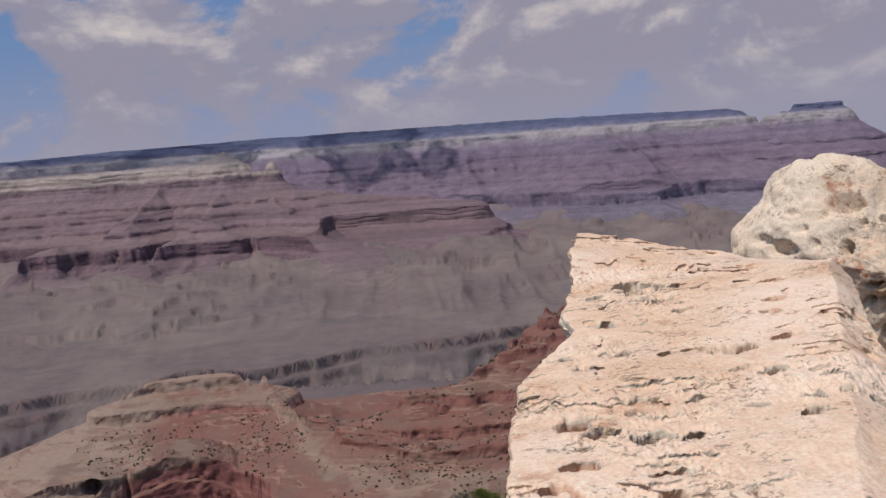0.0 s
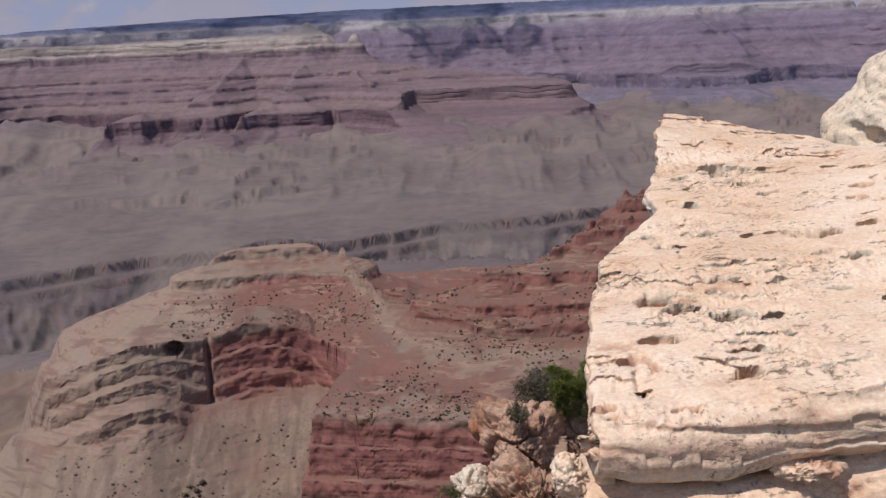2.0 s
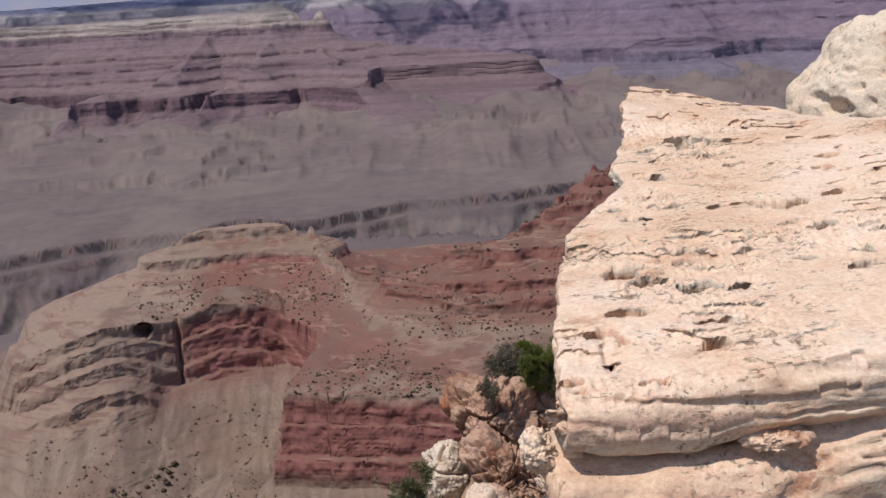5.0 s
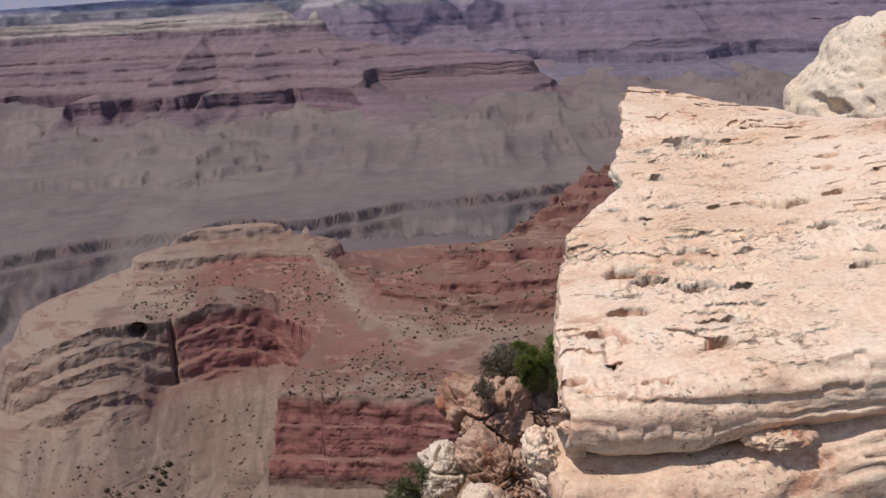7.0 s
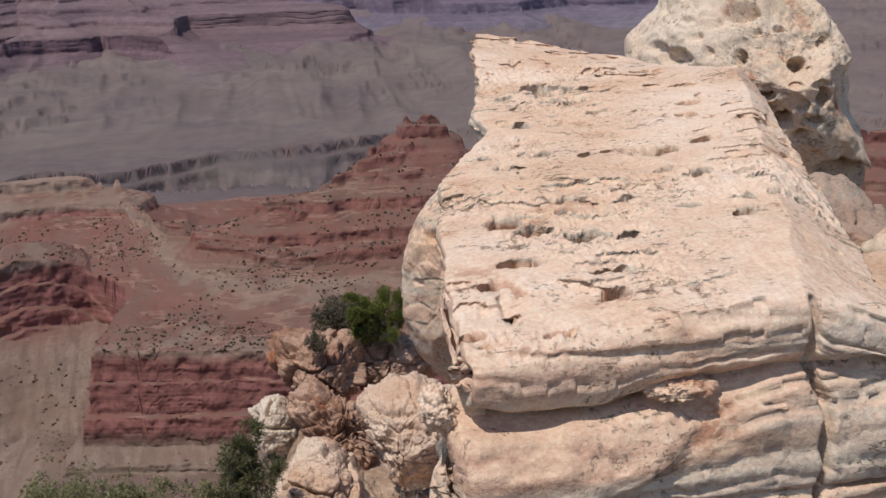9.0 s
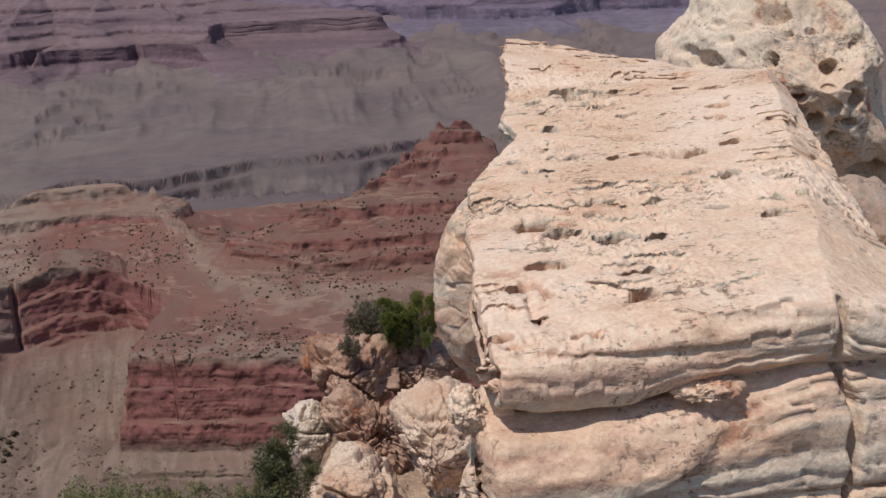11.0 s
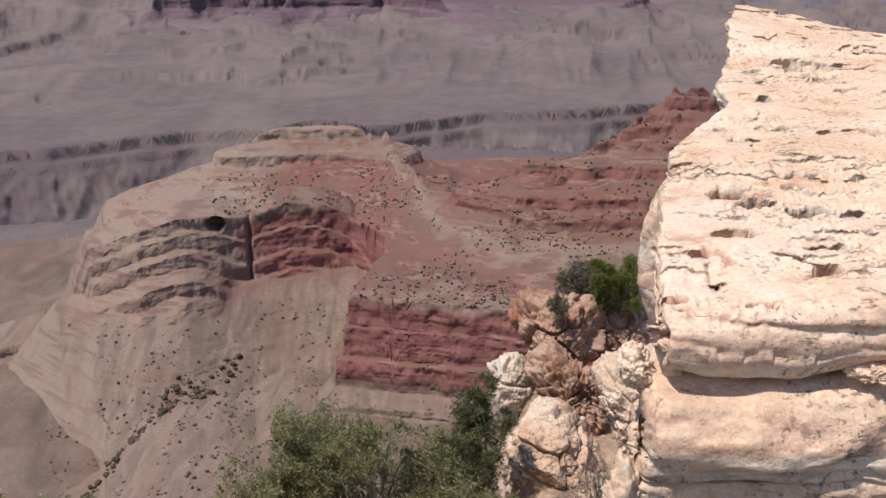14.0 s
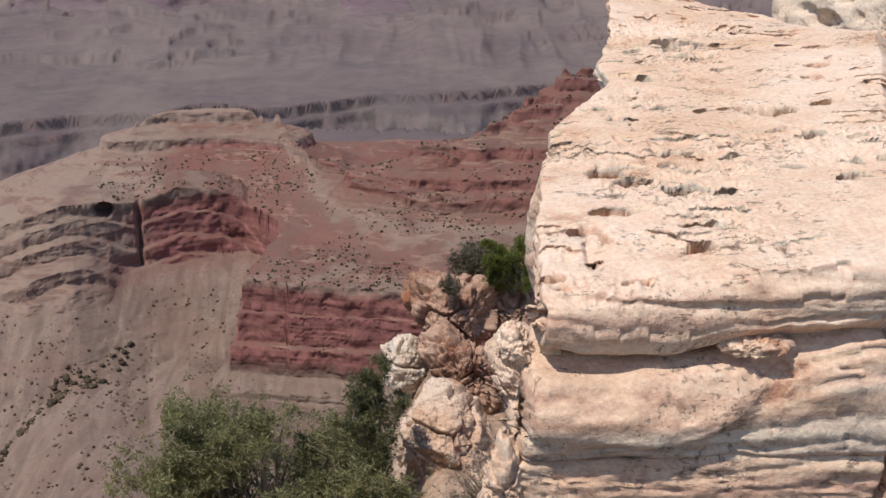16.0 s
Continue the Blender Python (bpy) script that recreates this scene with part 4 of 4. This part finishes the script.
def ledge_relief(p, nrm):
    x, y, z = p[..., 0], p[..., 1], p[..., 2]
    front = smooth(0.2, 0.7, -nrm[..., 1])
    lens = smooth(1.15, 0.8, np.hypot((x - 0.52) / 0.30, (z + 1.2) / 0.095) + 0.12 * fbm(x * 5, z * 8, 0, 3, 111))
    thin = bed_relief(x, z, 0.045, 112, -0.05) - 0.6
    thick = bed_relief(x, z, 0.16, 114, -0.07) - 0.6
    rough = fbm(x * 8, y * 8, z * 20, 4, 116)
    fine = bed_relief(x, z, 0.022, 113, -0.05) - 0.6
    out = (0.016 * thick + 0.014 * (thin + thick) * smooth(-1.45, -1.7, z) + 0.030 * thin + 0.024 * fine) * (1 - lens) + 0.035 * lens + 0.012 * rough
    p = p + np.stack([0 * x, 0 * x, 0.085 * smooth(0.6, 1.1, x) * smooth(-1.34, -1.14, z)], -1)      # the top bed thickens to meet the slab
    crack = np.exp(-((x - 1.13 - 0.07 * fbm(z * 5, 0, 0, 4, 117)) / 0.010) ** 2) * smooth(-1.75, -1.35, z)
    out = out - 0.06 * crack
    p = p + np.stack([0 * x, -out * front, 0.02 * rough * front], -1)
    sidey = smooth(0.4, 0.9, np.abs(nrm[..., 0]))
    p = p + nrm * (sidey * (0.05 * (bed_relief(y, z, 0.06, 118) - 0.6) + 0.03 * fbm(y * 3, z * 5, 0, 4, 119) - 0.02))[..., None]
    up = smooth(0.5, 0.9, nrm[..., 2])
    return p + np.stack([0 * x, 0 * x, up * 0.03 * fbm(x * 3, y * 3, 0, 4, 120)], -1)


def ledge_left(y, z):
    return 0.255 + np.interp(y, [2.85, 4.2, 5.6], [0, .45, 1.0]) + np.interp(z, [-2.2, -1.61, -1.50, -1.41, -1.26, -1.14], [-0.15, -0.073, -0.072, -0.022, 0.006, 0.000]) + 0.025 * fbm(y * 3, z * 6, 0, 4, 121)


def ledge_right(y, z):
    return 2.1 + 0 * y + 0.04 * fbm(y * 3, z * 3, 0, 3, 122)


ledge = tagged(new("limestone_ledge"), "tan thin-bedded limestone ledge beneath the pitted slab", "rock")
for k, (lo, hi, near, far) in enumerate(((-1.33, -1.105, 2.665, 2.74), (-1.60, -1.325, 2.668, 2.672), (-1.84, -1.595, 2.672, 2.670), (-2.5, -1.83, 2.66, 2.68))):
    back = [(2.95, hi + 0.006), (3.5, hi + 0.03)] if k == 0 else [(3.1, hi)]
    rock_strip("bed", [(3.1, lo)] + [(near + 0.012, lo)] + [(near, lo + 0.014), (near - 0.006, (lo + hi) / 2)] + ([(far - 0.03, hi - 0.04), (far + 0.04, hi)] if k == 0 else [(far - 0.008, hi - 0.012), (far + 0.008, hi)]) + back,
               ledge_left, ledge_right, (mat_bedded,), "", ledge_relief, 300, 0.0075, (0.1, 0.3), 1.0, 0.05, 2 + k, 0.3, ledge)


def broken(p, seed):
    """Relief of fractured rock: each fragment has its own tilted face and height, with clefts between them."""
    p = p + 0.22 * np.stack([fbm(p[..., 0], p[..., 1], p[..., 2], 2, seed + k) for k in (11, 12, 13)], -1)
    cell = np.floor(p).astype(np.int64)
    near, second = np.full(p.shape[:-1], 9.0), np.full(p.shape[:-1], 9.0)
    face = np.zeros(p.shape[:-1])
    for ox in (-1, 0, 1):
        for oy in (-1, 0, 1):
            for oz in (-1, 0, 1):
                c = cell + np.array([ox, oy, oz])
                h = [hash01(c[..., 0], c[..., 1], c[..., 2], seed + k) for k in range(6)]
                q = p - (c + np.stack(h[:3], -1))
                d = np.sqrt((q * q).sum(-1))
                f = 1.2 * (h[3] - 0.5) + 0.7 * (q[..., 0] * (h[4] - 0.5) + q[..., 1] * (h[5] - 0.5)) * 2
                closer = d < near
                second = np.where(closer, near, np.minimum(second, d))
                face = np.where(closer, f, face)
                near = np.where(closer, d, near)
    return face - 1.1 * smooth(0.10, 0.0, second - near)


def boulder(name, az, r, zc, outline, depth, mat, label, lean=0.0, facets=9, rough=0.05, seed=0, holes=(), rings=110, beds=0.0, fine=9.0, chips=()):
    """A boulder seen along a bearing: outline radii go round from the right upwards; depth is its half thickness."""
    rng = np.random.default_rng(seed)
    th = np.linspace(0, np.pi, rings)[:, None]
    ph = np.linspace(0, 2 * np.pi, rings * 2, endpoint=False)[None]
    k = len(outline)
    rad = np.interp(ph, np.linspace(0, 2 * np.pi, k + 1), list(outline) + [outline[0]])
    s, c = np.sin(th), -np.cos(th)
    u, v, w = s * np.cos(ph) * rad, s * np.sin(ph) * rad, c * depth + 0 * ph
    d = np.stack([u, v, w], -1)
    mean = float(np.mean(outline))
    ball = np.stack([s * np.cos(ph), s * np.sin(ph), c + 0 * ph], -1)
    cut = np.ones(d.shape[:-1])
    for _ in range(facets):                       # flat broken faces
        nn = rng.normal(size=3)
        nn[2] = -abs(nn[2]) * 1.4
        nn /= np.linalg.norm(nn)
        q = ball @ nn
        cut = np.minimum(cut, np.where(q > 0.3, rng.uniform(0.74, 0.97) / np.maximum(q, 0.3), 1.0))
    p = d * (0.1 + 0.9 * cut)[..., None]
    way = p / (np.linalg.norm(p, axis=-1, keepdims=True) + 1e-9)
    q = p + seed * 3.7
    out = rough * fbm(q[..., 0] * 2.2 / mean, q[..., 1] * 2.2 / mean, q[..., 2] * 2.2 / mean, 5, seed + 1) * 2
    out = out + 0.7 * rough * fbm(q[..., 0] * 6.5 / mean, q[..., 1] * 6.5 / mean, q[..., 2] * 6.5 / mean, 4, seed + 21, 0.6)
    if beds:
        out = out + beds * (bed_relief(p[..., 0] + p[..., 2], p[..., 1], mean * 0.16, seed + 3) - 0.6)
    out = out + 0.25 * rough * fbm(p[..., 0] * fine, p[..., 1] * fine, p[..., 2] * fine, 4, seed + 9)
    for size, amount in chips:
        out = out + amount * broken(p / size, seed + 40)
    for hu, hv, ha, hb, hd in holes:
        rr = np.hypot((p[..., 0] - hu) / ha, (p[..., 1] - hv) / hb) + 0.25 * fbm(p[..., 0] * 12, p[..., 1] * 12, 0, 3, seed + 5)
        out = out - hd * smooth(1.12, 0.85, rr) * (p[..., 2] < 0)
    n3 = way
    p = p + n3 * out[..., None]
    # holes go straight in along the bearing
    a = radians(az)
    fwd, rt = np.array([math.sin(a), math.cos(a), 0]), np.array([math.cos(a), -math.sin(a), 0])
    world_p = fwd * r + np.array([0, 0, zc]) + p[..., 0:1] * rt + p[..., 2:3] * fwd + p[..., 1:2] * np.array([0, 0, 1.0])
    faces = grid_faces(rings, rings * 2, True)
    me = mesh_from(name, world_p.reshape(-1, 3), faces[:, ::-1], (mat,))
    return tagged(new(name, me), label, "rock")


# ---- pitted boulder behind the slab ----
rng = np.random.default_rng(5)
HOLES = [(.08, .12, .075, .055, .16), (.23, -.08, .055, .065, .16), (0.0, -.21, .07, .065, .16), (-.15, -.17, .05, .04, .14), (-.03, -.35, .07, .055, .14),
         (.20, -.22, .05, .04, .12), (-.12, -.06, .06, .03, .1), (-.27, .17, .05, .06, .12), (-.65, .17, .12, .06, .1), (-.41, .04, .06, .04, .1),
         (.11, -.30, .05, .035, .1), (-.27, .45, .14, .08, .14), (.38, -.62, .20, .13, .35), (-.04, .34, .05, .03, .08)]
HOLES = [(u, v, 0.8 * a, 0.8 * b, d) for u, v, a, b, d in HOLES]
for _ in range(30):
    a, q = rng.uniform(0, 6.28), rng.uniform(0.1, 0.7)
    s = rng.uniform(0.012, 0.035)
    HOLES.append((q * math.cos(a) - 0.15, q * math.sin(a) * 0.8, s * rng.uniform(1, 2), s, s * 1.5))
boulder("pitted_boulder", 24, 8.4, -0.95, [.42, .44, .45, .44, .45, .48, .56, .72, .86, .93, .94, 1.0, 1.0, .95, .9, .85, .8, .75, .7, .74, .9, .8, .5, .44],
        0.62, mat_holed, "grey-tan limestone boulder riddled with round holes", 0, 7, 0.05, 11, HOLES, 160, 0.0, 7.0)
boulder("limestone_pedestal", 25.0, 7.3, -2.0, [.7, .7, .62, .56, .52, .5, .52, .6, .75, .95, 1.1, 1.2, 1.2, 1.2, 1.2, 1.0], 0.8, mat_brown,
        "brown bedded limestone under the pitted boulder", 0, 8, 0.07, 12, (), 130, 0.14)
boulder("limestone_block", 31, 5.6, -1.70, [.8, .75, .62, .5, .44, .42, .45, .5, .52, .5, .45, .5, .6, .7, .8, .8], 0.5, mat_holed,
        "pale grey limestone block beside the slab", 0, 8, 0.05, 13, (), 110, 0.03, chips=((0.4, 0.05),))
boulder("limestone_pillar", 9.5, 7.6, -2.05, [.5, .6, .7, .75, .66, .56, .47, .43, .42, .46, .55, .66, .8, .9, .7, .5], 0.45, mat_slab,
        "tan weathered limestone pillar behind the slab", 0, 15, 0.022, 14, [(-.2, .30, .07, .035, .06), (-.3, .0, .03, .02, .03)], 130, 0.0, 12.0, chips=((0.16, 0.008),))
boulder("limestone_chunk", 5.2, 2.83, -1.09, [.038, .042, .045, .05, .045, .04, .038, .045, .05, .07, .08, .07], 0.06, mat_slab,
        "small broken limestone chunk wedged under the slab", 0, 9, 0.010, 15, (), 60, 0.0, 40.0, chips=((0.06, 0.006),))
boulder("limestone_flake", 16.5, 2.85, -1.062, [.10, .055, .03, .022, .02, .022, .03, .05, .09, .05, .03, .022, .02, .022, .028, .045], 0.07, mat_bedded,
        "thin grey limestone flake lodged in the crevice", 0, 5, 0.010, 16, (), 60, 0.02, 40.0)

boulder("limestone_spall", 5.00, 2.72, -1.436, [.05, .05, .055, .08, .17, .10, .07, .055, .05, .06, .08, .12, .22, .14, .08, .06], 0.09, mat_bedded,
        "crumbled limestone spall at the ledge's broken edge", 0, 10, 0.012, 17, (), 90, 0.02, 30.0, chips=((0.07, 0.014), (0.03, 0.005)))

# ---- broken ledge below the lookout ----
boulder("rusty_boulder", 2.78, 17.6, -6.27, [0.62, 0.72, 0.8, 0.72, 0.66, 0.72, 0.84, 0.76, 0.62, 0.55, 0.5, 0.5, 0.5, 0.6, 0.7, 0.66], 0.8, mat_rusty,
        "rusty brown limestone boulder with a shrub on top", 0, 16, 0.07, 21, (), 110, 0.0, 6.0, chips=((0.42, 0.1), (0.14, 0.035)))
boulder("shaded_rock", 6.22, 18.0, -6.27, [.9, .8, .6, .5, .45, .45, .5, .55, .6, .6, .6, .7, .8, .9, .9, .9], 0.5, mat_rusty,
        "brown broken rock in the young juniper's shade", 0, 14, 0.06, 27, (), 90, 0.0, 6.0, chips=((0.4, 0.08), (0.13, 0.03)))
boulder("rusty_rib", 3.64, 16.6, -6.82, [0.42, 0.38, 0.38, 0.45, 0.62, 0.95, 0.95, 0.6, 0.4, 0.34, 0.34, 0.42, 0.7, 1.12, 0.9, 0.55], 0.5, mat_rusty,
        "broken rust-brown rock rib slanting down from the boulder", 0, 14, 0.08, 26, (), 130, 0.0, 7.0, chips=((0.32, 0.1), (0.11, 0.04)))
boulder("white_boulder", 0.67, 18.2, -7.29, [0.38, 0.42, 0.52, 0.58, 0.57, 0.55, 0.5, 0.42, 0.38, 0.4, 0.5, 0.55, 0.55, 0.52, 0.45, 0.4], 0.5, mat_white,
        "white cracked limestone boulder beside the rusty one", 0, 14, 0.045, 22, (), 120, 0.0, 8.0, chips=((0.45, 0.1), (0.16, 0.025)))
boulder("tan_boulder", 2.61, 14.6, -6.83, [.6, .6, .6, .64, .7, .68, .66, .56, .55, .65, .8, 1.0, 1.3, 1.5, 1.2, .8], 0.8, mat_low,
        "sunlit tan limestone boulder with rounded top", 0, 12, 0.06, 23, (), 140, 0.0, 6.0, chips=((0.55, 0.08), (0.16, 0.02)))
boulder("rubble_mound", 6.73, 15.2, -6.34, [0.9, 0.95, 0.9, 0.8, 0.74, 0.7, 0.74, 0.57, 0.42, 0.4, 0.42, 0.5, 0.6, 0.7, 0.8, 0.85], 0.9, mat_low,
        "pinkish limestone rubble mound beneath the cliff block", 0, 14, 0.06, 24, (), 130, 0.0, 5.0, chips=((0.5, 0.05), (0.11, 0.025)))
boulder("rock_rib", 4.0, 10.6, -7.3, [.6, .65, .8, .95, 1.1, 1.0, .85, .7, .7, .9, 1.1, 1.2, 1.2, 1.0, .8, .65], 1.2, mat_low,
        "pale crumbling limestone rib below the lookout", 0, 14, 0.16, 25, (), 120, 0.0, 6.0, chips=((0.5, 0.08), (0.13, 0.03)))


# ---- plants ----
def leaf_material(name, a, b):
    """Needles and leaves that let some light through."""
    n = Nodes(name, 0.7, 0.2)
    tint = n.ramp(n.geo.outputs["Random Per Island"], [(0.0, a), (1.0, b)])
    tint = n.mix(0.4, tint, n.ramp(n.noise(1.3, 3), [(0.3, flat(0.25)), (0.7, flat(0.7))]), "OVERLAY")
    through_leaf = n.tree.nodes.new("ShaderNodeBsdfTranslucent")
    both = n.tree.nodes.new("ShaderNodeMixShader")
    both.inputs[0].default_value = 0.5
    n.put(through_leaf.inputs[0], tint)
    n.put(both.inputs[1], n.bsdf.outputs[0])
    n.put(both.inputs[2], through_leaf.outputs[0])
    n.put(n.tree.nodes["Material Output"].inputs[0], both.outputs[0])
    return n.done(tint)


def bark_material(name, c):
    n = Nodes(name, 0.9, 0.1)
    g = n.noise(30, 4, 0.7, n.scaled(1, 1, 0.3))
    n.bump(g, 0.5, 0.01)
    return n.done(n.mix(0.6, c, n.ramp(g, [(0.3, flat(0.2)), (0.7, flat(0.75))]), "OVERLAY"))


mat_green = leaf_material("juniper_needles", srgb(92, 94, 62), srgb(182, 176, 128))
mat_deep = leaf_material("deep_juniper_needles", srgb(76, 80, 54), srgb(146, 144, 104))
mat_bright = leaf_material("bright_juniper_needles", srgb(84, 92, 44), srgb(150, 154, 84))
mat_greytwig = leaf_material("dry_grey_twigs", srgb(104, 98, 82), srgb(140, 130, 108))
mat_drytwig = leaf_material("dry_brown_twigs", srgb(140, 126, 112), srgb(180, 162, 142))
mat_bark = bark_material("grey_juniper_bark", srgb(148, 136, 122))


def tubes(paths, sides=5):
    """One mesh of tapered tubes; each path is a list of (point, radius)."""
    verts, faces = [], []
    for path in paths:
        pts = np.array([q for q, _ in path])
        tan = np.gradient(pts, axis=0)
        tan /= np.linalg.norm(tan, axis=1, keepdims=True) + 1e-9
        ref = np.array([0.3, 0.9, 0.2])
        base = len(verts)
        for (q, rad), t in zip(path, tan):
            a = np.cross(t, ref)
            a /= np.linalg.norm(a) + 1e-9
            b = np.cross(t, a)
            for k in range(sides):
                w = 2 * math.pi * k / sides
                verts.append(q + rad * (math.cos(w) * a + math.sin(w) * b))
        for i in range(len(path) - 1):
            for k in range(sides):
                faces.append((base + i * sides + k, base + i * sides + (k + 1) % sides,
                              base + (i + 1) * sides + (k + 1) % sides, base + (i + 1) * sides + k))
    return np.array(verts), np.array(faces)


def branch(rng, start, way, length, rad, bend, steps=7):
    q, w = np.array(start, float), np.array(way, float)
    path = []
    for i in range(steps):
        path.append((q.copy(), rad * (1 - 0.8 * i / (steps - 1))))
        w = w + rng.normal(size=3) * bend + np.array([0, 0, 0.05])
        w /= np.linalg.norm(w)
        q = q + w * length / (steps - 1)
    return path


def tufts(rng, centres, size, blades, width, up=0.4):
    """Needle tufts: thin blades standing out from many small centres."""
    c = np.repeat(np.asarray(centres), blades, 0)
    m = len(c)
    d = rng.normal(size=(m, 3))
    d[:, 2] += up
    d /= np.linalg.norm(d, axis=1, keepdims=True)
    side = np.cross(d, rng.normal(size=(m, 3)))
    side /= np.linalg.norm(side, axis=1, keepdims=True) + 1e-9
    ln = size * rng.uniform(0.5, 1.2, (m, 1))
    b = c + d * ln * 0.15
    mid = c + d * ln * 0.6
    v = np.stack([b, mid + side * width * rng.uniform(0.6, 1.3, (m, 1)), c + d * ln, mid - side * width], 1).reshape(-1, 3)
    f = np.arange(m * 4).reshape(m, 4)
    return v, f


def conifer(name, base, crown, radii, seed, label, leaves, n_limbs=16, n_tufts=2200, tuft=0.12, bare=0.15, category="tree"):
    """A gnarled tree: trunk, limbs that reach into an uneven crown, needle tufts round the twig ends."""
    rng = np.random.default_rng(seed)
    thing = new(name)
    thing.location = base
    base, crown, radii = np.array(base), np.array(crown), np.array(radii)
    fork = base + (crown - base) * 0.45 + rng.normal(size=3) * 0.06
    rad = 0.05 * float(radii.max())
    trunk = [(base + (fork - base) * t + rng.normal(size=3) * 0.02, rad * (1.4 - 0.5 * t)) for t in np.linspace(0, 1, 6)]
    v, f = tubes([trunk], 8)
    part("trunk", mesh_from("trunk", v - base, f, (mat_bark,)), thing)
    limbs, ends = [], []
    lobes = []
    for _ in range(n_limbs):
        d = rng.normal(size=3)
        d /= np.linalg.norm(d)
        tip = crown + d * radii * rng.uniform(0.45, 1.02)
        lobes.append((tip, rng.uniform(0.16, 0.36) * float(radii.mean())))
        way = (tip - fork)
        ln = np.linalg.norm(way)
        p = branch(rng, fork + rng.normal(size=3) * 0.05, way / ln, ln, rad * 0.5, 0.16)
        miss = tip - p[-1][0]
        p = [(q + miss * (m / (len(p) - 1)) ** 1.3, rr) for m, (q, rr) in enumerate(p)]
        limbs.append(p)
        for q, rr in p[2:]:
            for _k in range(3):
                w = rng.normal(size=3)
                w[2] += 0.3
                w /= np.linalg.norm(w)
                tw = branch(rng, q, w, float(radii.mean()) * rng.uniform(0.2, 0.45), rr * 0.5, 0.25, 5)
                limbs.append(tw)
                ends.append(tw[-1][0])
    v, f = tubes(limbs, 4)
    part("branchwork", mesh_from("branchwork", v - base, f, (mat_bark,)), thing, "bare grey twisted limbs")["kind"] = "stuff"
    per = max(1, n_tufts // (len(lobes) + 2))
    centres = []
    gap = 0.17 * float(radii.mean())
    for c, lr in lobes + [(crown + rng.normal(size=3) * radii * 0.3, 0.5 * float(radii.mean())) for _ in range(2)]:
        q = rng.normal(size=(per, 3))
        q = q / np.linalg.norm(q, axis=1, keepdims=True) * (rng.uniform(0, 1, (per, 1)) ** 0.45) * lr
        q = q * rng.uniform(0.55, 1.25, 3)
        q = q + c
        keep = fbm(q[:, 0] / gap, q[:, 1] / gap, q[:, 2] / gap, 2, seed) > 0.06
        centres.append(q[keep])
    centres.append(np.array(ends)[rng.uniform(size=len(ends)) > bare])
    v, f = tufts(rng, np.concatenate(centres), tuft, 13, tuft * 0.085)
    part("crown", mesh_from("crown", v - base, f, (leaves,), False), thing)
    return tagged(thing, label, category)


def ground_at(x, y):
    return float(ground_height(np.array([x]), np.array([y]))[0]) - 0.1


def shrub(name, base, radii, seed, label, leaves, twigs=70, n_tufts=500, tuft=0.07, up=0.9):
    rng = np.random.default_rng(seed)
    thing = new(name)
    thing.location = base
    base, radii = np.array(base), np.array(radii)
    stems, ends = [], []
    for _ in range(twigs):
        d = rng.normal(size=3)
        d[2] = abs(d[2]) * up + 0.25
        d /= np.linalg.norm(d)
        p = branch(rng, base + rng.normal(size=3) * radii * 0.1, d, 1.0, 0.006 * float(radii.max()) / 0.6, 0.26, 7)
        p = [(base + (q - base) * radii * 1.05, r) for q, r in p]
        stems.append(p)
        ends += [q for q, _ in p[2:]]
    v, f = tubes(stems, 3)
    part("stem_cluster", mesh_from("stem_cluster", v - base, f, (leaves if leaves in (mat_greytwig, mat_drytwig) else mat_bark,)), thing)["kind"] = "stuff"
    ends = np.array(ends)
    c = ends[rng.integers(0, len(ends), n_tufts)] + rng.normal(size=(n_tufts, 3)) * radii * 0.1
    v, f = tufts(rng, c, tuft, 10, tuft * 0.14)
    part("foliage", mesh_from("foliage", v - base, f, (leaves,), False), thing)
    return tagged(thing, label, "shrub")


conifer("juniper_tree", (-1.35, 13.7, ground_at(-1.35, 13.7)), (-1.42, 13.4, -7.0), (1.75, 1.45, 1.42), 31,
        "dusty green juniper tree with twisted grey limbs", mat_green, 76, 25000, 0.085, 0.4)
conifer("upright_juniper", (-0.3, 13.9, ground_at(-0.3, 13.9)), (-0.28, 13.7, -6.45), (0.42, 0.42, 0.95), 37,
        "dark upright juniper behind the spreading one", mat_deep, 26, 4600, 0.075, 0.2)
conifer("pinyon_tree", (-5.2, 12.2, ground_at(-5.2, 12.2)), (-5.2, 12.0, -7.15), (0.95, 0.9, 0.95), 32,
        "small olive-green pinyon tree at the drop", mat_green, 30, 8000, 0.08)
conifer("young_juniper", (2.08, 17.5, -6.13), (1.81, 17.53, -5.37), (0.52, 0.45, 0.48), 33,
        "bright green young juniper between boulder and slab", mat_bright, 22, 12000, 0.055, 0.0)
shrub("grey_shrub", (1.24, 18.19, -5.8), (0.38, 0.36, 0.5), 34, "grey leafless shrub beside the young juniper", mat_greytwig, 130, 700, 0.07)
shrub("tuft_shrub", (0.84, 16.96, -5.68), (0.17, 0.17, 0.26), 35, "small grey-green tuft on the rusty boulder", mat_greytwig, 40, 260, 0.05)
shrub("dry_bush", (0.9, 9.0, -5.1), (0.55, 0.5, 0.8), 36, "dry leafless bush in the shaded gully", mat_drytwig, 190, 500, 0.05)
